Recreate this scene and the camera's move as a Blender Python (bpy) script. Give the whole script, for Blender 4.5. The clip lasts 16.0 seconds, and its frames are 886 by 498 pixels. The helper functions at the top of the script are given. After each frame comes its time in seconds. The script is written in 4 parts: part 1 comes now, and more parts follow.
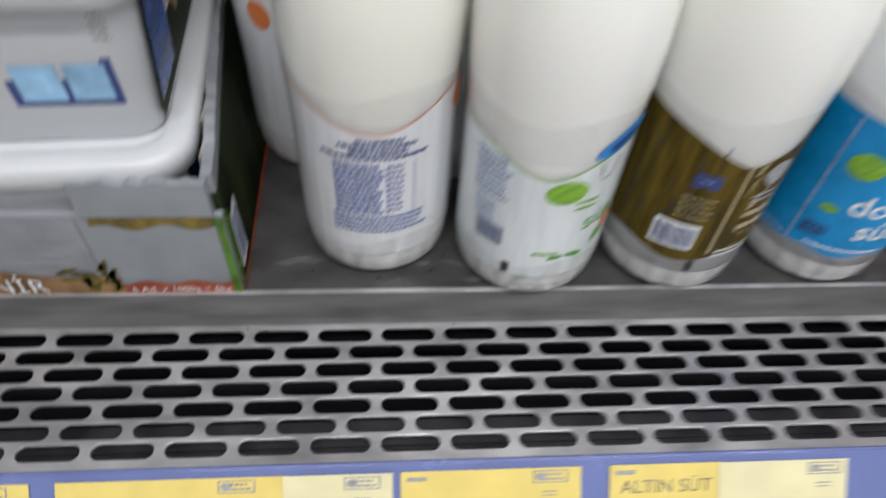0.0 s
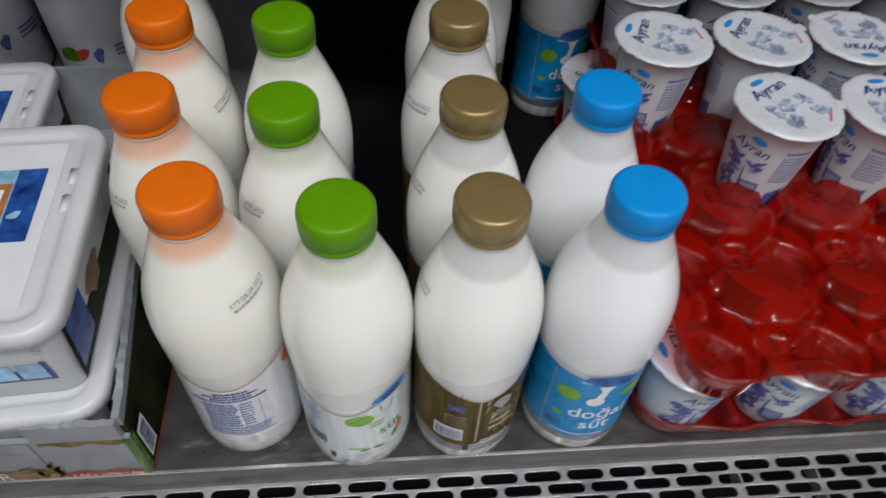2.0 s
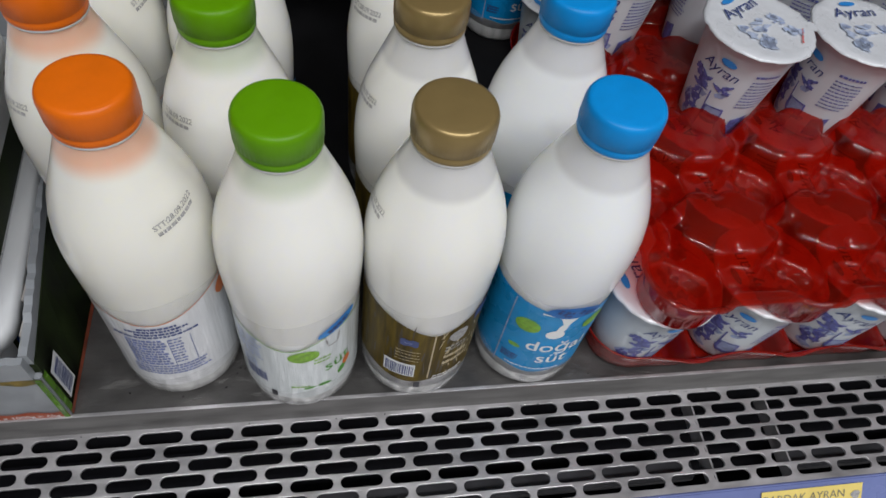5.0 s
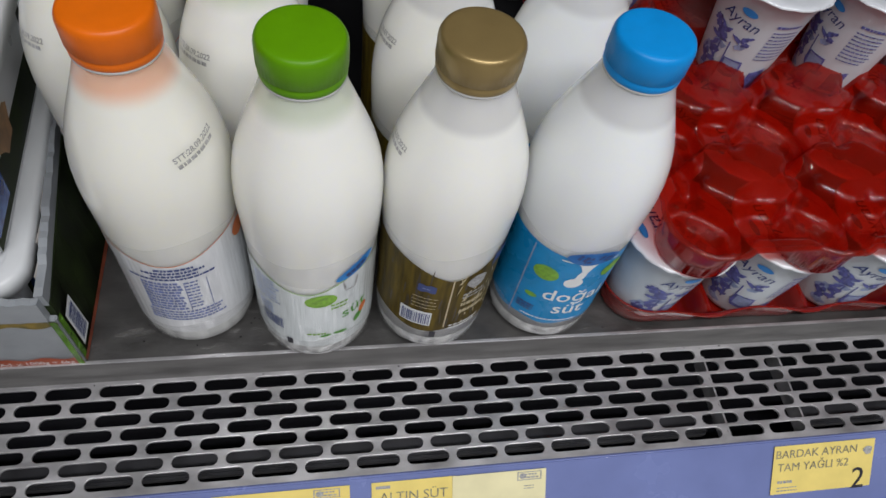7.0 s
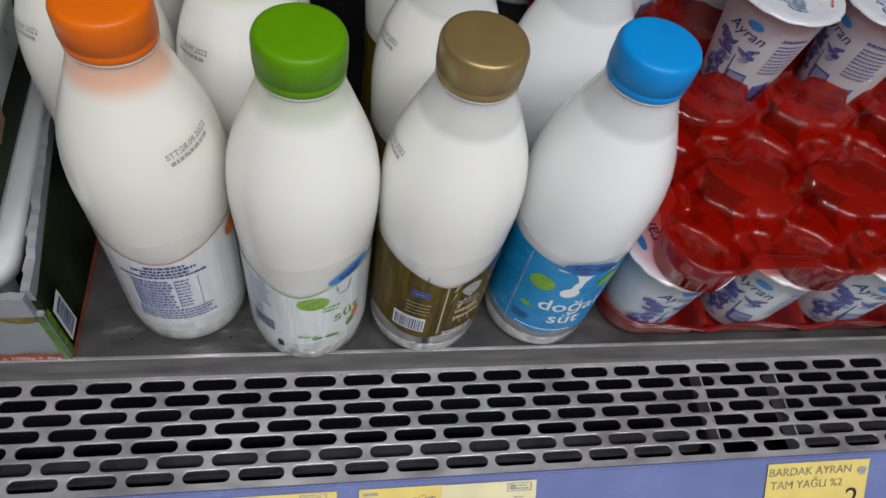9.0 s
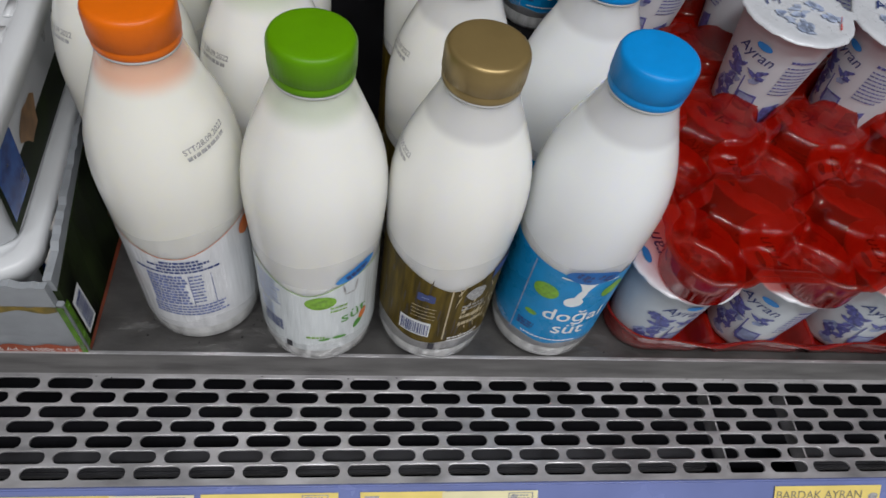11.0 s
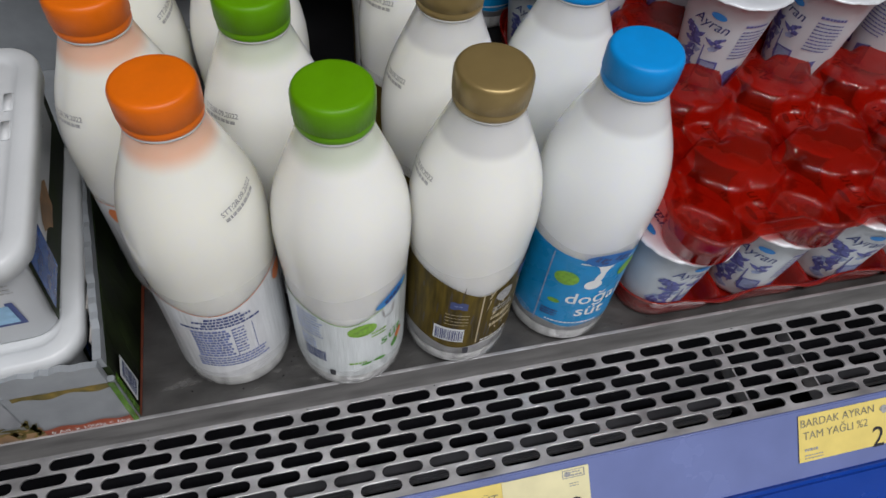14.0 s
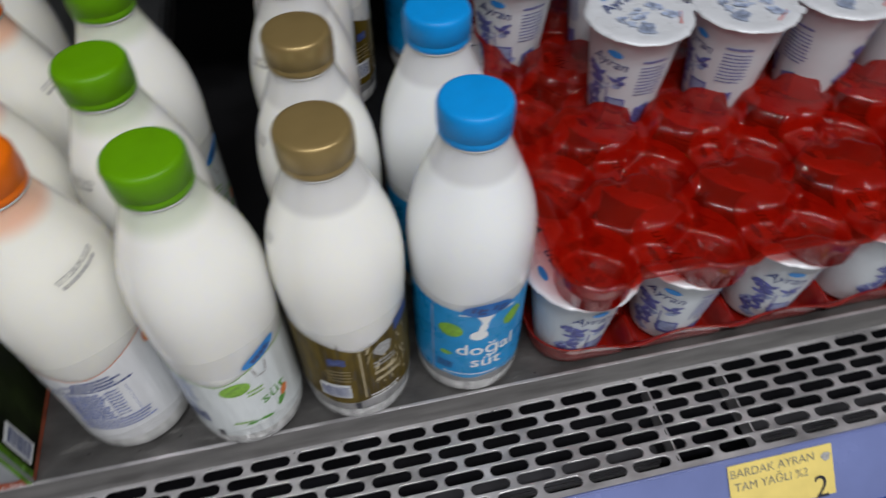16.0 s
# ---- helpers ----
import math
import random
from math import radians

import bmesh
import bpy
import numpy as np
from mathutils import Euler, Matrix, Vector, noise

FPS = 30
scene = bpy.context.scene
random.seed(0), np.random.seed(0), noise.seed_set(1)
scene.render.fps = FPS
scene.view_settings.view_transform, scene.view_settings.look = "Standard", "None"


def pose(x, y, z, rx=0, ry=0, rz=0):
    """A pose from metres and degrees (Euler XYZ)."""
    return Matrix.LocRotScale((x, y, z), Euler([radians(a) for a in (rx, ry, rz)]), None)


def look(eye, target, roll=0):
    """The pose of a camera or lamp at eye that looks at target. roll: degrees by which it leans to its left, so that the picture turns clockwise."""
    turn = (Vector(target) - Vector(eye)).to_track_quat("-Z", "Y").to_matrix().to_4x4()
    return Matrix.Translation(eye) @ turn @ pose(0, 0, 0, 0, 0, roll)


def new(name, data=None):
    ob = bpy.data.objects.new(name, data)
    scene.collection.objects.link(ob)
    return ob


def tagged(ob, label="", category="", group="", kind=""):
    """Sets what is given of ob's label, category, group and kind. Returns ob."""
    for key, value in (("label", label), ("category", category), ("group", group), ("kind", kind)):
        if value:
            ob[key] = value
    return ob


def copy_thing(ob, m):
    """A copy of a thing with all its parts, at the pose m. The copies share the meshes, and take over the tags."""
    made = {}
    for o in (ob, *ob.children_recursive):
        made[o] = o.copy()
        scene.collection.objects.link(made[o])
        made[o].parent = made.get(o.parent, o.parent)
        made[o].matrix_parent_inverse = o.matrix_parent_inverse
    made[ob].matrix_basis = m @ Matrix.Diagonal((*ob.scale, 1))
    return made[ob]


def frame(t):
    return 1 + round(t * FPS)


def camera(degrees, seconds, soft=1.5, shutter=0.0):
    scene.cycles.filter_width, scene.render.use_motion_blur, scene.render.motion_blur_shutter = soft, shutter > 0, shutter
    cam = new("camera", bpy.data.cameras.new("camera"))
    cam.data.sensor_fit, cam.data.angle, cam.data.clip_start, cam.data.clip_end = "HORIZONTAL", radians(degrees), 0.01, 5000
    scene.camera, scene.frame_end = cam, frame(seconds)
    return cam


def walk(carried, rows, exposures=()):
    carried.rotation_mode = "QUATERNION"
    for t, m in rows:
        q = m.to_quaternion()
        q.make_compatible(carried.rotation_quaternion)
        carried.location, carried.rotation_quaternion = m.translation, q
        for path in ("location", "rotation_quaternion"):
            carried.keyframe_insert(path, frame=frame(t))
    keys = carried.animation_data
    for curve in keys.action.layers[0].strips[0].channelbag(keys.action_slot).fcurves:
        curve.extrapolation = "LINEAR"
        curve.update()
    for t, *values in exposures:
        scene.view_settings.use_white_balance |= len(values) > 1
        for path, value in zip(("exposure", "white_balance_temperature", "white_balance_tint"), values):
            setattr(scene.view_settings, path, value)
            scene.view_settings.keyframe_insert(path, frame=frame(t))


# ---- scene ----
cam = camera(66.0, 16.0, soft=1.5, shutter=0.5)
# seconds, eye x y z, yaw to the left, pitch, roll
PATH = [
    (0, -0.1570, -0.2564, 0.3016, -6.60, -50.25, 4.60),
    (0.5, -0.1065, -0.2672, 0.4072, -7.42, -50.44, 3.07),
    (1, -0.0919, -0.2697, 0.4609, -5.60, -49.46, 1.32),
    (1.5, -0.0704, -0.2595, 0.4877, -5.61, -49.44, 1.60),
    (2, -0.0552, -0.2533, 0.5126, -7.25, -49.88, 3.76),
    (2.5, -0.0420, -0.2643, 0.5472, -9.27, -49.05, 8.95),
    (3, -0.0581, -0.2760, 0.5637, -8.61, -51.18, 9.09),
    (3.5, -0.0593, -0.2749, 0.5548, -9.58, -51.48, 7.79),
    (4, -0.0523, -0.2527, 0.5159, -12.97, -53.06, 8.25),
    (4.5, -0.0563, -0.2362, 0.4893, -16.25, -53.57, 11.22),
    (7, -0.0740, -0.2548, 0.4546, -17.33, -55.15, 12.51),
    (7.5, -0.0762, -0.2531, 0.4534, -17.72, -55.42, 13.42),
    (8, -0.0739, -0.2498, 0.4533, -17.77, -55.13, 13.79),
    (10.5, -0.0690, -0.2539, 0.4469, -16.48, -54.64, 15.40),
    (11, -0.0612, -0.2705, 0.4513, -13.06, -52.79, 12.45),
    (11.5, -0.0640, -0.2711, 0.4492, -12.79, -53.19, 11.39),
    (12, -0.0796, -0.2644, 0.4678, -15.61, -52.34, 9.05),
    (12.5, -0.1083, -0.2589, 0.4796, -18.29, -53.47, 4.83),
    (13, -0.0983, -0.2584, 0.4745, -19.46, -52.97, 5.14),
    (13.5, -0.0977, -0.2663, 0.4739, -19.28, -52.73, 5.78),
    (14, -0.1058, -0.2684, 0.4726, -18.86, -52.78, 6.71),
    (14.5, -0.1082, -0.2643, 0.4755, -18.75, -53.10, 6.60),
    (15, -0.0905, -0.2654, 0.4804, -15.66, -52.13, 6.09),
    (15.5, -0.0458, -0.2736, 0.4763, -11.14, -51.08, 4.80),
    (16, 0.0093, -0.2809, 0.4768, -12.25, -49.96, -0.62),
]
walk(cam, [(t, pose(x, y, z, 90 + pitch, 0, yaw) @ pose(0, 0, 0, 0, 0, roll)) for t, x, y, z, yaw, pitch, roll in PATH], exposures=[(0, 0.50), (0.5, 0.26), (1.0, 0.18), (2.0, 0.20), (3.0, 0.33), (3.6, 0.33), (4.5, 0.22), (7.0, 0.17), (16, 0.18)])

# ---- light ----
world = bpy.data.worlds.new("store_air")
scene.world = world
world.use_nodes = True
world.node_tree.nodes["Background"].inputs[0].default_value = (0.9, 0.95, 1.0, 1)
world.node_tree.nodes["Background"].inputs[1].default_value = 0.02


def area_lamp(name, eye, target, sx, sy, watts, colour=(1, 0.98, 0.95)):
    data = bpy.data.lights.new(name, "AREA")
    data.shape, data.size, data.size_y, data.energy, data.color = "RECTANGLE", sx, sy, watts, colour
    ob = new(name, data)
    ob.matrix_world = look(eye, target)
    return ob


area_lamp("ceiling_tube_lamp", (0.30, -1.05, 2.28), (0.30, -1.05, 0), 2.6, 0.22, 50, (0.975, 0.97, 0.99))
area_lamp("ceiling_tube_lamp", (0.6, -2.3, 2.28), (0.6, -2.3, 0), 2.6, 0.22, 20, (0.975, 0.97, 0.99))

# ---- materials ----


def material(name, colour, rough=0.5, metal=0.0, vary=0.0, scale=40.0, bump=0.0, bump_scale=200.0, coat=0.0, stretch=(1, 1, 1), spec=0.5, alpha_tint=None, sss=0.0, second=None, fade=None):
    m = bpy.data.materials.new(name)
    m.use_nodes = True
    nt = m.node_tree
    n, l = nt.nodes, nt.links
    p = n["Principled BSDF"]
    p.inputs["Base Color"].default_value = (*colour, 1)
    p.inputs["Roughness"].default_value = rough
    p.inputs["Metallic"].default_value = metal
    p.inputs["Coat Weight"].default_value = coat
    p.inputs["Coat Roughness"].default_value = 0.08
    p.inputs["Specular IOR Level"].default_value = spec
    if sss:
        p.inputs["Subsurface Weight"].default_value = sss
        p.inputs["Subsurface Radius"].default_value = (1.0, 0.97, 0.82)
        p.inputs["Subsurface Scale"].default_value = 0.03
    tc = n.new("ShaderNodeTexCoord")
    mp = n.new("ShaderNodeMapping")
    mp.inputs["Scale"].default_value = stretch
    l.new(tc.outputs["Object"], mp.inputs[0])
    if vary:
        a = n.new("ShaderNodeTexNoise")
        a.inputs["Scale"].default_value, a.inputs["Detail"].default_value = scale, 6
        l.new(mp.outputs[0], a.inputs[0])
        mix = n.new("ShaderNodeMix")
        mix.data_type = "RGBA"
        mix.inputs[6].default_value = (*[max(0, c * (1 - vary)) for c in colour], 1)
        mix.inputs[7].default_value = (*(second or [min(1, c * (1 + vary)) for c in colour]), 1)
        ramp = n.new("ShaderNodeMapRange")
        ramp.inputs[1].default_value, ramp.inputs[2].default_value = 0.3, 0.7
        l.new(a.outputs[0], ramp.inputs[0])
        l.new(ramp.outputs[0], mix.inputs[0])
        l.new(mix.outputs[2], p.inputs["Base Color"])
        rr = n.new("ShaderNodeMapRange")
        rr.inputs[3].default_value, rr.inputs[4].default_value = max(0.02, rough * 0.75), min(1, rough * 1.3)
        l.new(a.outputs[0], rr.inputs[0])
        l.new(rr.outputs[0], p.inputs["Roughness"])
    if bump:
        b = n.new("ShaderNodeTexNoise")
        b.inputs["Scale"].default_value, b.inputs["Detail"].default_value = bump_scale, 4
        l.new(mp.outputs[0], b.inputs[0])
        bp = n.new("ShaderNodeBump")
        bp.inputs["Strength"].default_value, bp.inputs["Distance"].default_value = bump, 0.002
        l.new(b.outputs[0], bp.inputs["Height"])
        l.new(bp.outputs[0], p.inputs["Normal"])
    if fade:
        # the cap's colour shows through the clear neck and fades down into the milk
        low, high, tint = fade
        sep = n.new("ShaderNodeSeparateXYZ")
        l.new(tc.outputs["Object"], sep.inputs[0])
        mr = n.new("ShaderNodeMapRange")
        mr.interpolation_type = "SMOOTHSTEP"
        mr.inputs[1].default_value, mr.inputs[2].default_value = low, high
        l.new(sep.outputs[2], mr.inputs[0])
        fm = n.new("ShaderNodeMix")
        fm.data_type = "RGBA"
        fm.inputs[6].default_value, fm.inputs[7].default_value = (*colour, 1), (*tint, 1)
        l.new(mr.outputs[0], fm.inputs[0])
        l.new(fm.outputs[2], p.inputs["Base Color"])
    if alpha_tint:
        share, tint = alpha_tint
        tr = n.new("ShaderNodeBsdfTransparent")
        tr.inputs[0].default_value = (*tint, 1)
        ms = n.new("ShaderNodeMixShader")
        ms.inputs[0].default_value = share
        l.new(p.outputs[0], ms.inputs[1])
        l.new(tr.outputs[0], ms.inputs[2])
        l.new(ms.outputs[0], n["Material Output"].inputs[0])
    return m


STEEL = material("brushed_steel", (0.46, 0.453, 0.463), 0.32, 0.60, 0.36, 26, 0.12, 300, stretch=(1, 2.2, 2.2))
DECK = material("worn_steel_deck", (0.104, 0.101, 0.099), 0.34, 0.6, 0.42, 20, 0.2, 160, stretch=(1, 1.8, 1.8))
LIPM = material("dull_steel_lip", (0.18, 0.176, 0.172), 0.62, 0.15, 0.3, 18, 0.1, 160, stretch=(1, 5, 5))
# near black: puts the shade inside the duct into its colour; also colours dirt specks
DARK = material("shade_and_dirt_black", (0.009, 0.009, 0.011), 0.9, 0.0, 0.3, 30, spec=0.05)
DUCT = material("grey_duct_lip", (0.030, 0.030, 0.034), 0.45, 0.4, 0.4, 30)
# black for the rear panel and for the shade sheet on the rear deck
BLACKPL = material("black_liner_and_shade", (0.008, 0.008, 0.009), 0.6, 0.0, 0.3, 20, spec=0.15)
LINER = material("grey_liner", (0.20, 0.21, 0.22), 0.5, 0.0, 0.2, 9, 0.1, 90)
SHELFP = material("shelf_paint", (0.5, 0.5, 0.5), 0.4, 0.0, 0.1, 8)
WALLP = material("store_paint", (0.56, 0.56, 0.56), 0.7, 0.0, 0.06, 3)
FLOORP = material("floor_tile_grey", (0.48, 0.475, 0.465), 0.3, 0.0, 0.12, 6)
MILK = {
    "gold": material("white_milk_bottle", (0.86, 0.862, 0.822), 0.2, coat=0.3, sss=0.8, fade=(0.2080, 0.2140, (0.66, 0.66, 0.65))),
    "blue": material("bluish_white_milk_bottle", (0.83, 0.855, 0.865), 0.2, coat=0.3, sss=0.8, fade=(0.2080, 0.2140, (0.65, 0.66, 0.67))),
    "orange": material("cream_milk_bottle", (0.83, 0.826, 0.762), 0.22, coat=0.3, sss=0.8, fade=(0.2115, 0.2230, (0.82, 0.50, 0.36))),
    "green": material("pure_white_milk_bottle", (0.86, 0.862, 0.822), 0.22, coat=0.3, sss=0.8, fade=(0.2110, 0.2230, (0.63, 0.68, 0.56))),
}
# upright pale and grey streaks paint the reflections in the clear base
CLEAR = material("clear_base_with_glints", (0.62, 0.63, 0.62), 0.06, 0.0, 0.32, 110, coat=0.9, stretch=(1, 1, 0.08), second=(0.84, 0.85, 0.84))
CAP = {
    "orange": material("orange_cap_plastic", (0.74, 0.145, 0.003), 0.36, 0, 0.05, 90, 0.02, 500, spec=0.3),
    "green": material("green_cap_plastic", (0.105, 0.29, 0.001), 0.36, 0, 0.05, 90, 0.02, 500, spec=0.25),
    "gold": material("gold_cap_plastic", (0.30, 0.215, 0.085), 0.32, 0.45, 0.05, 90, 0.02, 500),
    "blue": material("blue_cap_plastic", (0.003, 0.26, 0.68), 0.36, 0, 0.05, 90, 0.02, 500, spec=0.25),
}
CLEARRING = material("clear_neck_ring", (0.50, 0.50, 0.49), 0.1, 0, coat=0.6)
LAB_W = material("white_label_film", (0.70, 0.715, 0.735), 0.2, 0, 0.07, 160, 0.5, 150, coat=0.5, stretch=(1, 1, 0.1))
LAB_G = material("silvery_white_label", (0.72, 0.77, 0.78), 0.2, 0, 0.10, 160, 0.5, 150, coat=0.5, stretch=(1, 1, 0.1))
LAB_B = material("gold_brown_label", (0.078, 0.051, 0.003), 0.4, 0.0, 0.6, 220, coat=0.0, spec=0.12, stretch=(1, 1, 0.12), second=(0.155, 0.108, 0.014))
LAB_U = material("cyan_blue_label", (0.004, 0.27, 0.62), 0.28, 0, 0.12, 60, coat=0.1, spec=0.3)
INK_NAVY = material("navy_ink", (0.035, 0.060, 0.21), 0.4)
INK_VIOLET = material("violet_blue_ink", (0.11, 0.125, 0.36), 0.4, 0, 0.5, 300)
INK_SLATE = material("slate_blue_ink", (0.15, 0.19, 0.40), 0.4, 0, 0.4, 250)
INK_PALE = material("pale_blue_ink", (0.30, 0.37, 0.57), 0.4, 0, 0.3, 200)
INK_BRAND = material("mid_blue_ink", (0.010, 0.15, 0.48), 0.35)
INK_FAINT = material("faint_blue_ink", (0.42, 0.49, 0.64), 0.4, 0, 0.3, 200)
INK_SKY = material("sky_blue_ink", (0.03, 0.25, 0.66), 0.35)
INK_WHITE = material("white_ink", (0.82, 0.84, 0.84), 0.35)
INK_LIME = material("lime_ink", (0.20, 0.42, 0.03), 0.35, 0, 0.3, 300)
INK_GREEN = material("green_ink", (0.10, 0.33, 0.05), 0.35)
INK_ORANGE = material("orange_ink", (0.70, 0.19, 0.04), 0.35)
INK_BLACK = material("black_ink", (0.03, 0.03, 0.04), 0.4)
INK_GREY = material("grey_ink", (0.36, 0.36, 0.36), 0.5, 0, 0.4, 700)
INK_GOLD = material("pale_gold_ink", (0.55, 0.47, 0.30), 0.35)
INK_TAG = material("faded_print_ink", (0.27, 0.25, 0.17), 0.5, 0, 0.4, 400)
INK_UMBER = material("dark_umber_ink", (0.035, 0.022, 0.004), 0.4)
INK_RED = material("red_ink", (0.62, 0.06, 0.05), 0.4)
CUPW = material("white_cup_plastic", (0.63, 0.68, 0.72), 0.3, 0, 0.03, 50, coat=0.1)
FOIL = material("white_foil_lid", (0.70, 0.73, 0.77), 0.28, 0.1, 0.04, 60, 0.35, 130)
REDTRAY = material("clear_red_plastic", (0.23, 0.007, 0.0020), 0.06, 0, 0.25, 30, coat=0.6, alpha_tint=(0.44, (0.92, 0.048, 0.017)), spec=0.5)
REDEDGE = material("dense_red_plastic", (0.21, 0.006, 0.0025), 0.14, 0, 0.25, 30, coat=0.5, alpha_tint=(0.2, (0.75, 0.03, 0.02)))
TUBW = material("white_tub_plastic", (0.60, 0.62, 0.645), 0.3, 0, 0.03, 30, 0.05, 200, coat=0.1)
LIDW = material("white_tub_lid", (0.61, 0.63, 0.645), 0.33, 0, 0.03, 30, 0.08, 120)
CARD_W = material("white_carton_print", (0.28, 0.30, 0.32), 0.4, 0, 0.1, 45, 0.15, 120, coat=0.2)
CARD_EDGE = material("raw_carton_edge", (0.36, 0.34, 0.32), 0.8, 0, 0.35, 120, 0.5, 300)
CARD_GREEN = material("dark_green_print", (0.009, 0.013, 0.005), 0.55, 0, 0.7, 34, spec=0.12, second=(0.022, 0.034, 0.010))
CARD_OLIVE = material("olive_leaf_print", (0.09, 0.12, 0.015), 0.4, 0, 0.7, 90, second=(0.28, 0.19, 0.03))
CARD_BROWN = material("brown_wood_print", (0.26, 0.15, 0.07), 0.4, 0, 0.6, 60)
CARD_REDB = material("brick_red_print", (0.33, 0.07, 0.03), 0.4, 0, 0.4, 70)
GREYPRINT = material("grey_carton_print", (0.28, 0.29, 0.31), 0.4, 0, 0.15, 60)
PIC_BLUE = material("deep_blue_print", (0.008, 0.035, 0.25), 0.25, 0, 0.5, 60, second=(0.03, 0.13, 0.46))
PIC_LBLUE = material("pale_sky_print", (0.28, 0.50, 0.72), 0.25, 0, 0.4, 60)
PIC_GREEN = material("grass_green_print", (0.08, 0.20, 0.01), 0.25, 0, 0.5, 90)
PIC_TAN = material("terracotta_print", (0.42, 0.17, 0.06), 0.25, 0, 0.4, 60)
FILM = material("glossy_white_film", (0.74, 0.76, 0.77), 0.12, 0, 0.05, 40, coat=0.4)
# clear film whose near-white upright streaks stand in for highlights
STREAK = material("clear_film_with_glint_streaks", (0.62, 0.63, 0.63), 0.10, 0, 0.5, 320, coat=0.4, stretch=(1, 1, 0.1), second=(0.95, 0.95, 0.93), alpha_tint=(0.82, (1, 1, 1)))
SCUFF = material("pale_dried_scuff", (0.30, 0.295, 0.285), 0.6, 0, 0.5, 200, alpha_tint=(0.85, (1, 1, 1)))
RAILB = material("blue_rail_plastic", (0.17, 0.21, 0.44), 0.25, 0, 0.1, 20, coat=0.5)
RAILD = material("deep_blue_bumper", (0.006, 0.05, 0.33), 0.25, 0, 0.08, 20, coat=0.4)
TAGY = material("yellow_paper_tag", (0.80, 0.64, 0.19), 0.55, 0, 0.06, 60)
TAGPALE = material("pale_paper_tag", (0.80, 0.74, 0.45), 0.5, 0, 0.08, 40)
LIGHTGREY = material("luminaire_body", (0.7, 0.7, 0.7), 0.5)

# ---- helpers for meshes ----


def part(name, bm, mat, parent=None, label="", smooth=True):
    me = bpy.data.meshes.new(name)
    bmesh.ops.recalc_face_normals(bm, faces=bm.faces[:])
    bm.to_mesh(me)
    bm.free()
    return mesh_part(name, me, mat, parent, label, smooth)


def mesh_part(name, me, mat, parent=None, label="", smooth=True):
    me.materials.append(mat)
    if smooth:
        for f in me.polygons:
            f.use_smooth = True
    ob = new(name, me)
    if parent:
        ob.parent = parent
    if label:
        tagged(ob, label)
    return ob


def thing(name, label, category, group="", at=(0, 0, 0), kind=""):
    e = new(name)
    e.empty_display_size = 0.02
    e.location = at
    return tagged(e, label, category, group, kind)


def loft(rings, closed_ends=(True, True)):
    """A skin over rings of equally many points."""
    bm = bmesh.new()
    vs = [[bm.verts.new(p) for p in r] for r in rings]
    n = len(rings[0])
    for a, b in zip(vs, vs[1:]):
        for i in range(n):
            bm.faces.new((a[i], a[(i + 1) % n], b[(i + 1) % n], b[i]))
    if closed_ends[0]:
        bm.faces.new(vs[0][::-1])
    if closed_ends[1]:
        bm.faces.new(vs[-1])
    return bm


def turned(profile, n=48, closed_ends=(True, True)):
    return loft([[(r * math.cos(2 * math.pi * i / n), r * math.sin(2 * math.pi * i / n), z) for i in range(n)] for r, z in profile], closed_ends)


def rounded(w, d, r, z, n=5, cx=0.0, cy=0.0):
    pts = []
    for sx, sy, a0 in ((1, 1, 0), (-1, 1, 90), (-1, -1, 180), (1, -1, 270)):
        for k in range(n + 1):
            a = radians(a0 + 90 * k / n)
            pts.append((cx + sx * (w / 2 - r) + r * math.cos(a), cy + sy * (d / 2 - r) + r * math.sin(a), z))
    return pts


def box(x0, x1, y0, y1, z0, z1, bevel=0.0):
    bm = bmesh.new()
    bmesh.ops.create_cube(bm, size=1, matrix=Matrix.Translation(((x0 + x1) / 2, (y0 + y1) / 2, (z0 + z1) / 2)) @ Matrix.Diagonal((x1 - x0, y1 - y0, z1 - z0, 1)))
    if bevel:
        bmesh.ops.bevel(bm, geom=bm.edges[:], offset=bevel, segments=2, affect="EDGES")
    return bm


# flat prints: lists of (points, triangles or quads) in (s, h), laid on a surface by a function


def flat_grid(s0, s1, low, high, ns=None, nh=2):
    """A patch from s0 to s1 between the curves low(s) and high(s)."""
    ns = ns or max(2, int(abs(s1 - s0) / 0.002))
    pts, faces = [], []
    for i in range(ns + 1):
        s = s0 + (s1 - s0) * i / ns
        lo, hi = (low(s) if callable(low) else low), (high(s) if callable(high) else high)
        for j in range(nh + 1):
            pts.append((s, lo + (hi - lo) * j / nh))
    for i in range(ns):
        for j in range(nh):
            a = i * (nh + 1) + j
            faces.append((a, a + nh + 1, a + nh + 2, a + 1))
    return pts, faces


def flat_oval(s, h, a, b, turn=0.0, n=18, ragged=0.0, seed=1):
    rnd = random.Random(seed)
    pts, faces = [(s, h)], []
    c, d = math.cos(radians(turn)), math.sin(radians(turn))
    scale = [1 + rnd.uniform(-ragged, ragged) for _ in range(n)]
    for ring in (0.5, 1.0):
        for i in range(n):
            u, v = a * ring * scale[i] * math.cos(2 * math.pi * i / n), b * ring * scale[i] * math.sin(2 * math.pi * i / n)
            pts.append((s + u * c - v * d, h + u * d + v * c))
    for i in range(n):
        j = (i + 1) % n
        faces += [(0, 1 + i, 1 + j), (1 + i, 1 + n + i, 1 + n + j, 1 + j)]
    return pts, faces


